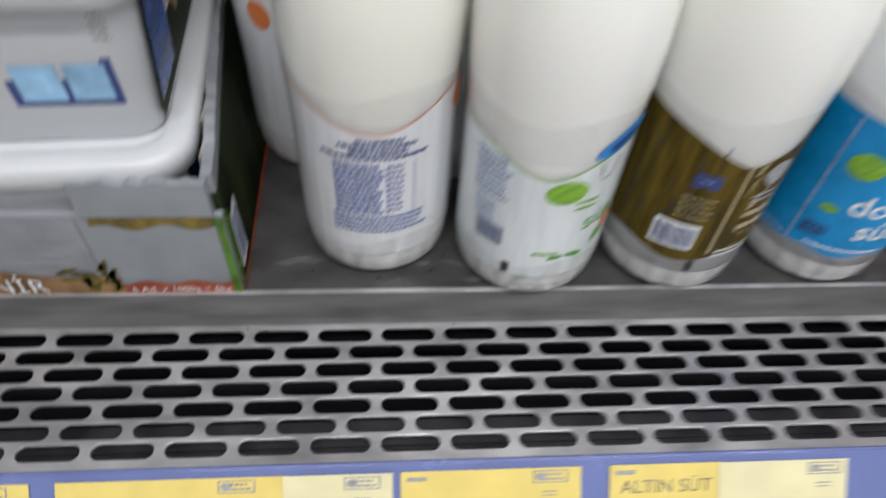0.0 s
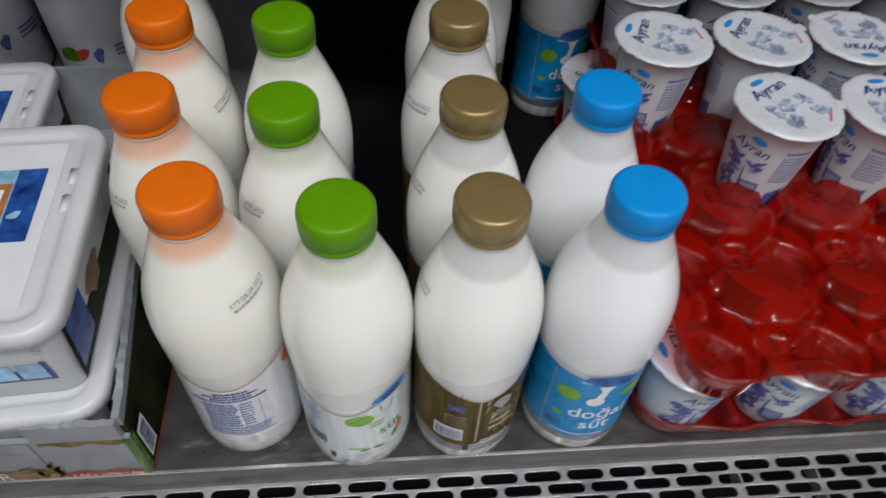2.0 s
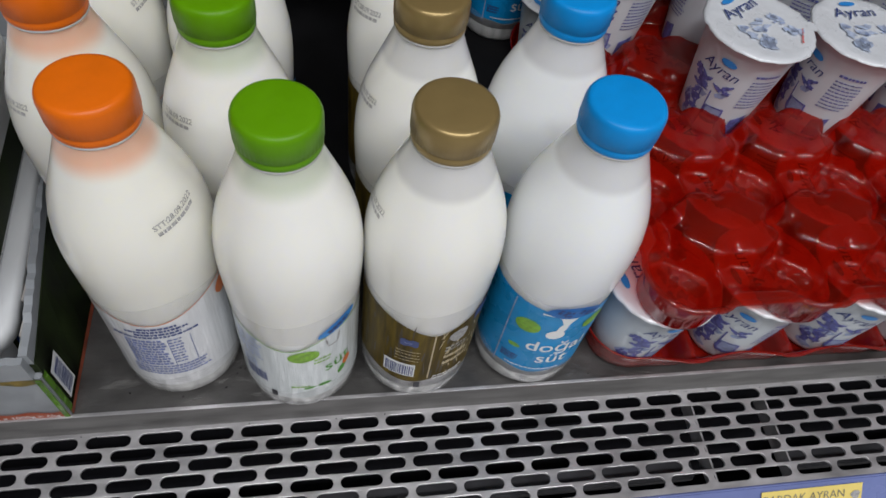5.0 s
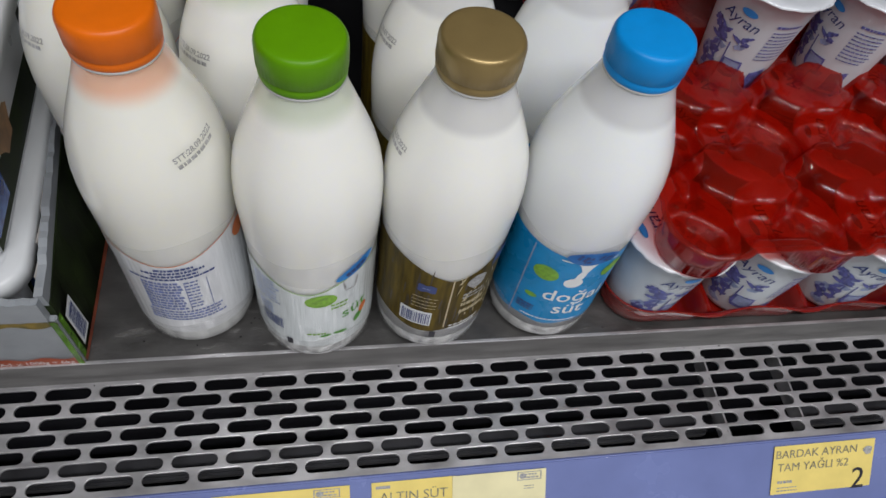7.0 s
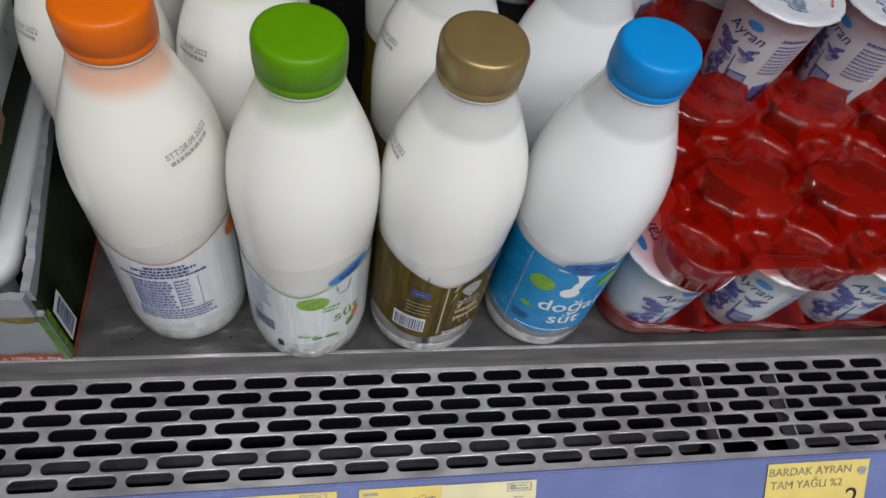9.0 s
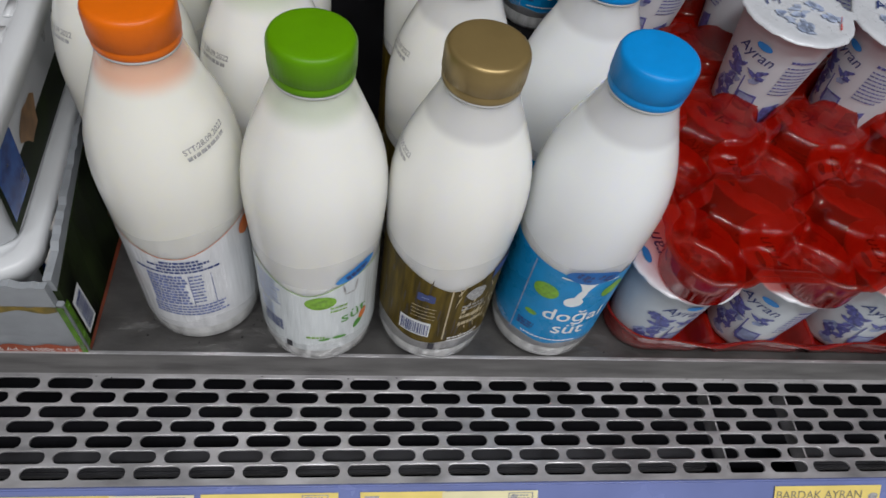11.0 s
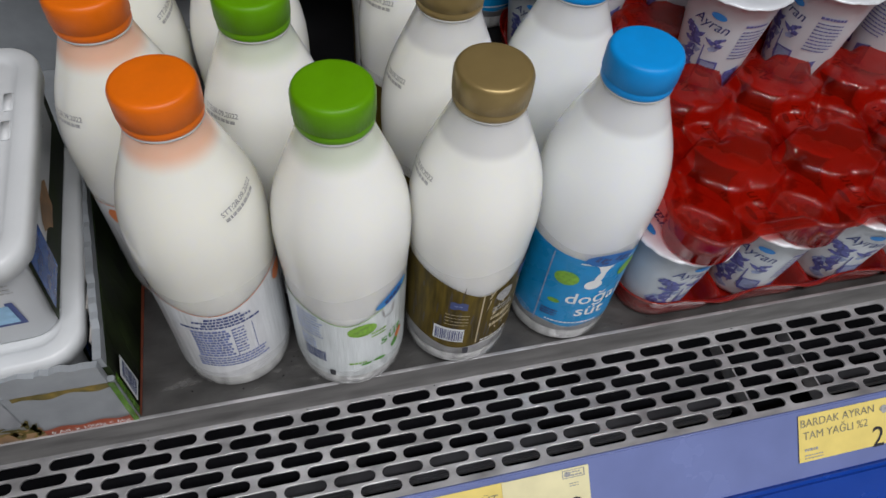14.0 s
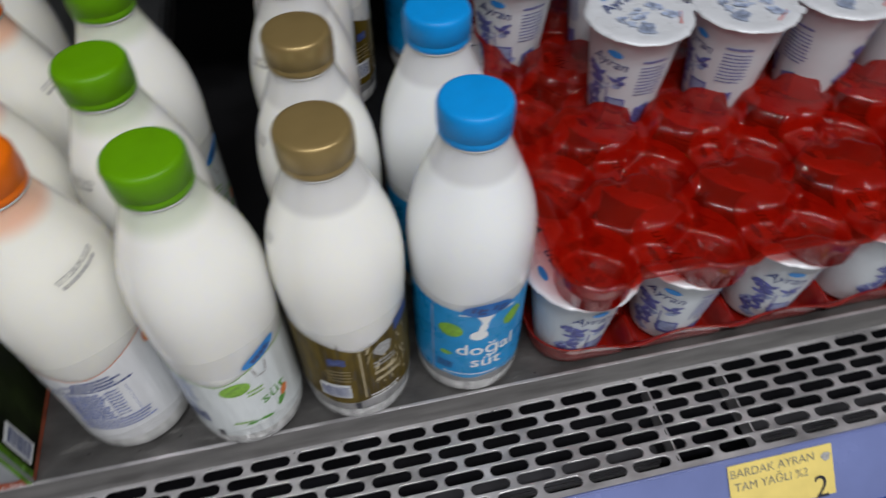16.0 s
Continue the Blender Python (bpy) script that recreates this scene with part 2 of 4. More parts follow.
def flat_bars(s, h, width, rows, pitch, thick, seed=3, gap=True, turn=0.0):
    """Rows of small bars that stand for unreadable writing."""
    rnd = random.Random(seed)
    pts, faces = [], []
    c, d = math.cos(radians(turn)), math.sin(radians(turn))
    for r in range(rows):
        x, end = -width / 2, width / 2 * rnd.uniform(0.7, 1)
        while x < end:
            w = rnd.uniform(0.0012, 0.0035) if gap else end - x
            w = min(w, end - x + 0.0005)
            y = -r * pitch
            k = len(pts)
            for u, v in ((x, y), (x + w, y), (x + w, y - thick), (x, y - thick)):
                pts.append((s + u * c - v * d, h + u * d + v * c))
            faces.append((k, k + 1, k + 2, k + 3))
            x += w + 0.0006
    return pts, faces


def flat_barcode(s, h, width, height, seed=5, turn=0.0):
    rnd = random.Random(seed)
    pts, faces, x = [], [], -width / 2
    c, d = math.cos(radians(turn)), math.sin(radians(turn))
    while x < width / 2:
        w = rnd.choice((0.0003, 0.0005, 0.0008))
        k = len(pts)
        for u, v in ((x, -height / 2), (x + w, -height / 2), (x + w, height / 2), (x, height / 2)):
            pts.append((s + u * c - v * d, h + u * d + v * c))
        faces.append((k, k + 1, k + 2, k + 3))
        x += w + rnd.choice((0.0003, 0.0005, 0.0007))
    return pts, faces


def flat_text(words, size, s=0.0, h=0.0, turn=0.0, slant=0.0, fat=0.0):
    cu = bpy.data.curves.new("writing", "FONT")
    cu.body, cu.size, cu.align_x, cu.align_y, cu.resolution_u, cu.shear, cu.offset = words, size, "CENTER", "CENTER", 3, slant, fat
    ob = new("writing", cu)
    me = ob.evaluated_get(bpy.context.evaluated_depsgraph_get()).to_mesh()
    c, d = math.cos(radians(turn)), math.sin(radians(turn))
    pts = [(s + v.co.x * c - v.co.y * d, h + v.co.x * d + v.co.y * c) for v in me.vertices]
    faces = [tuple(p.vertices) for p in me.polygons]
    bpy.data.objects.remove(ob)
    bpy.data.curves.remove(cu)
    return pts, faces


def join_flat(*shapes):
    pts, faces = [], []
    for p, f in shapes:
        k = len(pts)
        pts += p
        faces += [tuple(i + k for i in g) for g in f]
    return pts, faces


SMALL_PRINT = ("date_stamp", "heading", "nutrition_table", "footer", "small_words", "blossom", "side_print", "barcode", "badge", "writing", "foot_print", "lid_drawing", "lid_drawing_lines", "lid_red_print", "drawing", "side_text", "front_small_print", "panel_lines", "herb_print", "violet_print", "mark", "small_print", "brand_stroke", "emblem_stroke", "word", "word_top", "word_low", "lid_word", "weight_writing", "name_writing")


def lay(name, shape, where, mat, parent, label=""):
    pts, faces = shape
    me = bpy.data.meshes.new(name)
    me.from_pydata([where(s, h) for s, h in pts], [], faces)
    ob = mesh_part(name, me, mat, parent, label, smooth=False)
    if name in SMALL_PRINT:
        ob["kind"] = "stuff"
    return ob


def round_about(radius, angle, proud):
    """Lays (s, h) round an upright turned body; s runs to the right from the angle (degrees from the front)."""

    def where(s, h):
        r = radius(h)
        a = radians(angle) + s / r
        return ((r + proud) * math.sin(a), -(r + proud) * math.cos(a), h)

    return where


def on_top(z, cx=0.0, cy=0.0, turn=0.0):
    c, d = math.cos(radians(turn)), math.sin(radians(turn))
    return lambda s, h: (cx + s * c - h * d, cy + s * d + h * c, z)


def on_front(y, cx=0.0):
    return lambda s, h: (cx + s, y, h)


# ---- the setting: cabinet deck, grille, rail, walls ----
EDGE = -0.0365
GRILLE_Z = -0.030
PITCH, ROW = 0.0357, 0.0109


def build_setting():
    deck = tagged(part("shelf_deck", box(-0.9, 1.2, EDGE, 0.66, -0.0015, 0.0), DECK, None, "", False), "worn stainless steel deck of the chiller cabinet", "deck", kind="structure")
    # an added black sheet gives the rear deck its shade between the bottles
    tagged(part("rear_deck", box(-0.155, 1.2, 0.135, 0.655, 0.0, 0.0008), BLACKPL, None, "", False), "black sheet standing in for shade on the rear deck", "mat", kind="structure")
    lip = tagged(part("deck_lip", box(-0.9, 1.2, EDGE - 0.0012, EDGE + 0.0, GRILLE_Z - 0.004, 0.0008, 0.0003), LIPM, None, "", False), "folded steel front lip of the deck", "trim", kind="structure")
    # brighter steel along this rounded edge stands in for the lamp's highlight line
    tagged(part("deck_bead", box(-0.9, 1.2, EDGE - 0.0016, EDGE + 0.0010, 0.0002, 0.0016, 0.0005), STEEL, None, "", False), "rounded edge of the deck lip, brighter for its highlight", "trim", kind="structure")
    step = tagged(part("rear_step", box(-0.9, -0.16, 0.376, 0.66, 0.0005, 0.030, 0.003), LINER, None, "", False), "grey raised step at the back of the cabinet", "step", kind="structure")
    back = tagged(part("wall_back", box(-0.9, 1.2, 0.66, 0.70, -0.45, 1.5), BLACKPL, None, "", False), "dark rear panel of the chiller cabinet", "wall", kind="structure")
    for n, x in (("wall_west", -0.94), ("wall_east", 1.2)):
        tagged(part(n, box(x, x + 0.04, -0.05, 0.66, -0.45, 1.5), LINER, None, "", False), "grey side panel of the chiller cabinet", "wall", kind="structure")
    tagged(part("upper_shelf", box(-0.9, 1.2, 0.10, 0.66, 0.50, 0.52, 0.003), SHELFP, None, "", False), "grey painted steel shelf above the bottles", "shelf", kind="structure")
    # duct surfaces are coloured near black so the slots read as shaded
    tagged(part("duct_floor", box(-0.9, 1.2, -0.125, EDGE + 0.02, -0.11, -0.10), DARK, None, "", False), "bottom of the air return duct, blackened for shade", "duct", kind="structure")
    tagged(part("duct_wall", box(-0.9, 1.2, EDGE + 0.003, EDGE + 0.02, -0.10, -0.004), DARK, None, "", False), "rear wall of the air return duct, blackened for shade", "duct", kind="structure")
    for x0, x1 in ((-0.9, 0.226), (0.305, 1.2)):
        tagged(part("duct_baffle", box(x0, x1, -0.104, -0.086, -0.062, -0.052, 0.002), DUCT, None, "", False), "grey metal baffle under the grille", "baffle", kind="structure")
    for x in (0.2315, 0.2990):
        tagged(part("duct_rib", box(x, x + 0.0015, -0.116, -0.046, -0.05, -0.034), STEEL, None, "", False), "thin steel rib under the grille joint", "rib", kind="structure")
    # room round the cabinet
    tagged(part("floor", box(-4, 4, -4.5, 1.0, -0.50, -0.45), FLOORP, None, "", False), "grey polished tile floor of the shop", "floor", kind="structure")
    tagged(part("ceiling", box(-4, 4, -4.5, 1.0, 2.40, 2.45), WALLP, None, "", False), "plain pale ceiling of the shop", "ceiling", kind="structure")
    tagged(part("wall_north", box(-4, 4, 0.95, 1.0, -0.45, 2.4), WALLP, None, "", False), "plain pale wall behind the cabinet", "wall", kind="structure")
    tagged(part("wall_south", box(-4, 4, -4.5, -4.45, -0.45, 2.4), WALLP, None, "", False), "plain pale wall across the aisle", "wall", kind="structure")
    for n, x in (("wall_left", -4.0), ("wall_right", 3.95)):
        tagged(part(n, box(x, x + 0.05, -4.45, 0.95, -0.45, 2.4), WALLP, None, "", False), "plain pale side wall of the shop", "wall", kind="structure")


def grille_panel(x0, x1, first):
    """A slotted steel sheet: cells with rounded slots, half a pitch aside in every other row."""
    verts, faces = [], []
    arc = 5
    sl, sw = 0.0306, 0.0086

    def cell(cx, cy, w, h):
        hole = []
        for k in range(4 * arc):
            q, t = divmod(k, arc)
            a = radians(90 * q + 90 * t / (arc - 1))
            ox = (sl / 2 - sw / 2) * (1 if q in (0, 3) else -1)
            hole.append((cx + ox + sw / 2 * math.cos(a), cy + sw / 2 * math.sin(a)))
        outer = []
        for k in range(4 * arc):
            q, t = divmod(k, arc)
            sx, sy = (1 if q in (0, 3) else -1), (1 if q < 2 else -1)
            corner = (cx + sx * w / 2, cy + sy * h / 2)
            u = t / (arc - 1)
            side = q in (0, 2)
            if side:
                p = (corner[0], cy + sy * h / 2 * min(1, 2 * u)) if u <= 0.5 else (cx + sx * w / 2 * (1 - 0.3 * (2 * u - 1)), corner[1])
            else:
                p = (cx + sx * w / 2 * (0.7 + 0.3 * min(1, 2 * u)), corner[1]) if u <= 0.5 else (corner[0], cy + sy * h / 2 * (2 - 2 * u))
            outer.append(p)
        b, n = len(verts), 4 * arc
        verts.extend([(x, y, GRILLE_Z) for x, y in outer])
        # a worn round edge leads into each slot
        grow = lambda x, y, e: (cx + (x - cx) * (1 + 2 * e / sl), cy + (y - cy) * (1 + 2 * e / sw))
        for e, z in ((0.0004, 0.0), (0.0001, -0.0001), (0.0, -0.0004), (0.0, -0.0018)):
            verts.extend([(*grow(x, y, e), GRILLE_Z + z) for x, y in hole])
        for k in range(n):
            j = (k + 1) % n
            for q in range(4):
                faces.append((b + q * n + k, b + q * n + j, b + (q + 1) * n + j, b + (q + 1) * n + k))

    def plate(a0, a1, b0, b1):
        k = len(verts)
        verts.extend([(a0, b0, GRILLE_Z), (a1, b0, GRILLE_Z), (a1, b1, GRILLE_Z), (a0, b1, GRILLE_Z)])
        faces.append((k, k + 1, k + 2, k + 3))

    y1 = -0.0452
    for r in range(7):
        off = first + (PITCH / 2 if r % 2 else 0)
        n0, n1 = math.ceil((x0 - off) / PITCH + 0.5), math.floor((x1 - off) / PITCH - 0.5)
        y = y1 - r * ROW
        for k in range(n0, n1 + 1):
            cell(off + k * PITCH, y, PITCH, ROW)
        plate(x0, off + (n0 - 0.5) * PITCH, y - ROW / 2, y + ROW / 2)
        plate(off + (n1 + 0.5) * PITCH, x1, y - ROW / 2, y + ROW / 2)
    plate(x0, x1, y1 + ROW / 2, EDGE - 0.0012)
    plate(x0, x1, -0.1215, y1 - 6.5 * ROW)
    me = bpy.data.meshes.new("air_grille")
    me.from_pydata(verts, [], faces)
    ob = mesh_part("air_grille", me, STEEL, None, "", False)
    tagged(ob, "slotted stainless steel air return grille", "grille", kind="structure")
    return ob


def deck_marks():
    """Dried milk scuffs and dark specks on the steel deck and the grille's top border."""
    rnd = random.Random(23)
    pale, dark = [], []
    for k in range(26):
        x, y = rnd.uniform(-0.225, 0.13), rnd.uniform(-0.034, 0.02)
        pale.append(flat_oval(x, y, rnd.uniform(0.002, 0.008), rnd.uniform(0.0006, 0.0022), rnd.uniform(-25, 25), 14, 0.5, k))
    pale += [flat_oval(-0.214 + 0.006 * k, -0.016 + 0.002 * (k % 2), 0.006, 0.0024, 12, 16, 0.5, 60 + k) for k in range(3)]
    for k in range(30):
        dark.append(flat_oval(rnd.uniform(-0.23, 0.5), rnd.uniform(-0.034, -0.004), rnd.uniform(0.0004, 0.0010), rnd.uniform(0.0003, 0.0007), 0, 7, 0.3, k))
    for name, shapes, mat, label in (("milk_scuffs", pale, SCUFF, "pale dried milk scuffs on the steel deck"), ("dirt_specks", dark, DARK, "small dark dirt specks on the steel deck")):
        tagged(lay(name, join_flat(*shapes), on_top(0.0003), mat, None), label, "stain", kind="stuff")
    border = [flat_oval(rnd.uniform(-0.3, 0.6), rnd.uniform(-0.0415, -0.0385), rnd.uniform(0.0004, 0.0009), rnd.uniform(0.0003, 0.0006), 0, 7, 0.3, k) for k in range(24)]
    tagged(lay("dirt_specks", join_flat(*border), on_top(GRILLE_Z + 0.0003), DARK, None), "small dark dirt specks on the grille border", "stain", kind="stuff")


build_setting()
deck_marks()
grille_panel(-0.9, 1.2, -0.0773)

# the price rail slopes down and forward from the grille's front edge
RAIL_TOP = Vector((0, -0.1215, -0.0295))
DOWN = Vector((0, -math.sin(radians(45)), -math.cos(radians(45))))
OUT = Vector((0, -math.cos(radians(45)), math.sin(radians(45))))


def on_rail(proud, cx=0.0, turn=0.0):
    c, d = math.cos(radians(turn)), math.sin(radians(turn))

    def where(s, h):
        s, h = s * c - h * d, s * d + h * c
        p = RAIL_TOP + DOWN * (0.024 - h) + OUT * proud
        return (cx + s, p.y, p.z)

    return where


def rail_slab(x0, x1, d0, d1, thick, proud=0.0, bevel=0.001):
    bm = box(x0, x1, -thick / 2, thick / 2, -d1, -d0, bevel)
    rot = Matrix(((1, 0, 0), (0, -OUT.y, -DOWN.y), (0, -OUT.z, -DOWN.z))).to_4x4()
    bm.transform(Matrix.Translation(RAIL_TOP + OUT * (proud - thick / 2)) @ rot)
    return bm


def price_rail():
    t = thing("price_rail", "blue plastic price rail along the cabinet front", "price rail")
    part("rail_back", rail_slab(-0.9, 1.2, 0.0, 0.060, 0.003), RAILB, t, "", False)
    part("top_bead", rail_slab(-0.9, 1.2, -0.001, 0.0022, 0.005, 0.0015), RAILB, t, "", False)
    part("bumper", rail_slab(-0.9, 1.2, 0.060, 0.115, 0.012, 0.006, 0.003), RAILD, t, "deep blue bumper strip", False)
    return t


price_rail()


def price_tag(x0, x1, lines, pale=False, digit="", mark=0.0, tilt=0.0, brand=False, foot=False):
    t = thing("price_tag", "yellow paper price tag in the blue rail" if not pale else "pale yellow paper price tag in the blue rail", "price tag", "price tags")
    cx, w = (x0 + x1) / 2, x1 - x0
    proud = 0.0012 if not pale else 0.0018
    lay("paper", flat_grid(-w / 2, w / 2, -0.021, 0.020, 4, 2), on_rail(proud, cx, tilt), TAGPALE if pale else TAGY, t)
    where = on_rail(proud + 0.0004, cx, tilt)
    for i, (words, size, dx) in enumerate(lines):
        lay("writing", flat_text(words, size, dx, (0.0080 if brand else 0.0125) - i * size * 1.15), where, INK_TAG, t)
    if digit:
        lay("price_digit", flat_text(digit, 0.026, w / 2 - 0.012, -0.014), where, INK_BLACK, t)
    if mark:
        lay("mark", join_flat(flat_grid(mark - 0.009, mark - 0.0082, 0.0125, 0.0185, 2), flat_grid(mark + 0.0082, mark + 0.009, 0.0125, 0.0185, 2), flat_grid(mark - 0.009, mark + 0.009, 0.0182, 0.0188, 3), flat_grid(mark - 0.009, mark + 0.009, 0.0122, 0.0128, 3), flat_bars(mark + 0.002, 0.0172, 0.010, 2, 0.0024, 0.0012, 4), flat_oval(mark - 0.005, 0.0155, 0.0026, 0.0022)), where, INK_GREY, t)
        lay("small_print", flat_bars(mark, 0.008, 0.008, 2, 0.002, 0.0007, 8), where, INK_GREY, t)
    if foot:
        lay("small_print", join_flat(flat_bars(-w / 2 + 0.012, -0.0095, 0.014, 1, 0.003, 0.0022, 9), flat_bars(-w / 2 + 0.014, -0.0150, 0.018, 2, 0.0026, 0.0009, 12)), where, INK_GREY, t)
        lay("mark", flat_oval(w / 2 - 0.006, 0.0105, 0.0040, 0.0036, 0, 14, 0.15), where, INK_GREY, t)
    if brand:
        lay("brand_line", flat_grid(-w / 2 + 0.003, -w / 2 + 0.013, 0.0150, 0.0172, 3), where, INK_GREY, t)
    return t


# ---- milk bottles ----
PROFILE = [(0.0, 0.006), (0.024, 0.0045), (0.030, 0.0015), (0.0335, 0.0), (0.0365, 0.0015), (0.0393, 0.006), (0.0399, 0.014), (0.0400, 0.060), (0.0402, 0.100), (0.0408, 0.116), (0.0415, 0.130), (0.0419, 0.141), (0.0419, 0.151), (0.0411, 0.163), (0.0392, 0.175), (0.0362, 0.186), (0.0325, 0.196), (0.0288, 0.205), (0.0256, 0.2130), (0.0230, 0.2195), (0.0209, 0.2253), (0.0196, 0.2298), (0.0191, 0.2340)]


def bottle_radius(z):
    for (r0, z0), (r1, z1) in zip(PROFILE[5:], PROFILE[6:]):
        if z <= z1:
            return r0 + (r1 - r0) * (z - z0) / (z1 - z0) if z > z0 else r0
    return PROFILE[-1][0]


def smooth_profile(lo, hi):
    out = []
    for (r0, z0), (r1, z1) in zip(PROFILE[5:], PROFILE[6:]):
        for k in range(2):
            z = z0 + (z1 - z0) * k / 2
            if lo <= z <= hi:
                out.append((bottle_radius(z), z))
    return [(bottle_radius(lo), lo)] + [p for p in out if lo < p[1] < hi] + [(bottle_radius(hi), hi)]


def cap_mesh():
    n = 96
    prof = [(r * 1.03, z + 0.0031) for r, z in ((0.0150, 0.2285), (0.0199, 0.2285), (0.0203, 0.2295), (0.0203, 0.2325), (0.0199, 0.2332), (0.0205, 0.2340), (0.0205, 0.2462), (0.0202, 0.2478), (0.0196, 0.2490), (0.0186, 0.2497), (0.0170, 0.2500), (0.008, 0.2500))]
    rings = []
    for i, (r, z) in enumerate(prof):
        rib = 0.00034 if i in (5, 6) else 0.0
        rings.append([((r + rib * (k % 2)) * math.cos(2 * math.pi * k / n), (r + rib * (k % 2)) * math.sin(2 * math.pi * k / n), z) for k in range(n)])
    return loft(rings)


def label_orange(t, R):
    wave = lambda s: 0.102 + 0.016 * (1 - math.exp(-((s / 0.032) ** 2)))
    lb = lay("label", flat_grid(-0.11, 0.11, 0.020, wave, 70, 3), round_about(R, 0, 0.0004), LAB_W, t, "clear white label with blue print")
    lay("orange_line", flat_grid(-0.11, 0.11, wave, lambda s: wave(s) + 0.0007, 70, 1), round_about(R, 0, 0.0005), INK_ORANGE, lb)
    w = round_about(R, 4, 0.0009)
    lay("heading", join_flat(flat_bars(0, 0.0998, 0.022, 1, 0.003, 0.0021, 2), flat_bars(0.001, 0.0965, 0.040, 1, 0.0034, 0.0022, 7), flat_bars(0.001, 0.0931, 0.030, 1, 0.0034, 0.0022, 8), flat_bars(0, 0.0897, 0.056, 1, 0.0034, 0.0020, 11)), w, INK_NAVY, lb)
    lay("nutrition_table", join_flat(flat_bars(-0.010, 0.085, 0.024, 10, 0.0034, 0.0024, 9), flat_grid(0.003, 0.0034, 0.050, 0.084, 1), flat_grid(0.0165, 0.0169, 0.050, 0.084, 1), flat_bars(0.0075, 0.084, 0.008, 9, 0.0036, 0.0016, 12)), w, INK_SLATE, lb)
    lay("footer", flat_bars(0.0, 0.050, 0.048, 4, 0.0033, 0.0019, 19), w, INK_SLATE, lb)
    lay("fruit_mark", flat_oval(0, 0.106, 0.007, 0.008), round_about(R, 72, 0.0010), INK_ORANGE, lb)


def label_green(t, R):
    wave = lambda s: 0.0895 + 0.014 * (1 - math.exp(-(((s + 0.006) / 0.023) ** 2)))
    lb = lay("label", flat_grid(-0.11, 0.11, 0.020, wave, 80, 3), round_about(R, 0, 0.0004), LAB_G, t, "silvery white label with green print")
    lay("green_line", flat_grid(-0.11, 0.11, wave, lambda s: wave(s) + 0.0008, 80, 1), round_about(R, 0, 0.0005), INK_LIME, lb)
    w = round_about(R, 0, 0.0009)
    lay("leaf_badge", flat_oval(0.004, 0.0825, 0.0100, 0.0072, 8, 22), w, INK_LIME, lb, "green oval badge")
    lay("brand_shape", flat_oval(0.027, 0.1085, 0.0150, 0.0050, 24, 22), w, INK_SKY, lb, "blue oval brand shape")
    lay("brand_stroke", flat_bars(0.0265, 0.1105, 0.016, 1, 0.002, 0.0042, 5, True, 24), round_about(R, 0, 0.0013), INK_NAVY, lb)
    lay("word", flat_text("süt", 0.0165, 0.026, 0.060, 8, 0.1), w, INK_GREEN, lb)
    lay("small_words", join_flat(flat_bars(0.016, 0.076, 0.012, 2, 0.0042, 0.0018, 3), flat_bars(0.000, 0.040, 0.012, 1, 0.004, 0.0020, 6)), w, INK_LIME, lb)
    lay("blossom", join_flat(flat_oval(0.030, 0.044, 0.0032, 0.0055, -20, 10, 0.25), flat_oval(0.006, 0.036, 0.004, 0.0015, 10), flat_oval(0.016, 0.036, 0.005, 0.0018, -12)), w, INK_GREEN, lb)
    lay("drop_outline", join_flat(flat_oval(0.019, 0.0935, 0.0007, 0.0060, 8), flat_oval(0.0275, 0.0935, 0.0007, 0.0060, -8), flat_oval(0.0235, 0.0875, 0.0035, 0.0007)), w, INK_GREY, lb)
    lay("nut", flat_oval(0.034, 0.052, 0.0030, 0.0055, -18), w, INK_ORANGE, lb)
    wl = round_about(R, -46, 0.0009)
    lay("side_print", join_flat(flat_bars(0, 0.096, 0.020, 8, 0.0034, 0.0016, 31), flat_bars(-0.002, 0.066, 0.012, 4, 0.0034, 0.0016, 33)), wl, INK_PALE, lb)
    lay("barcode", flat_barcode(0.002, 0.046, 0.016, 0.013, 4), wl, INK_NAVY, lb)
    lay("register_mark", flat_grid(0.012, 0.0160, 0.021, 0.029, 2), wl, INK_BLACK, lb)


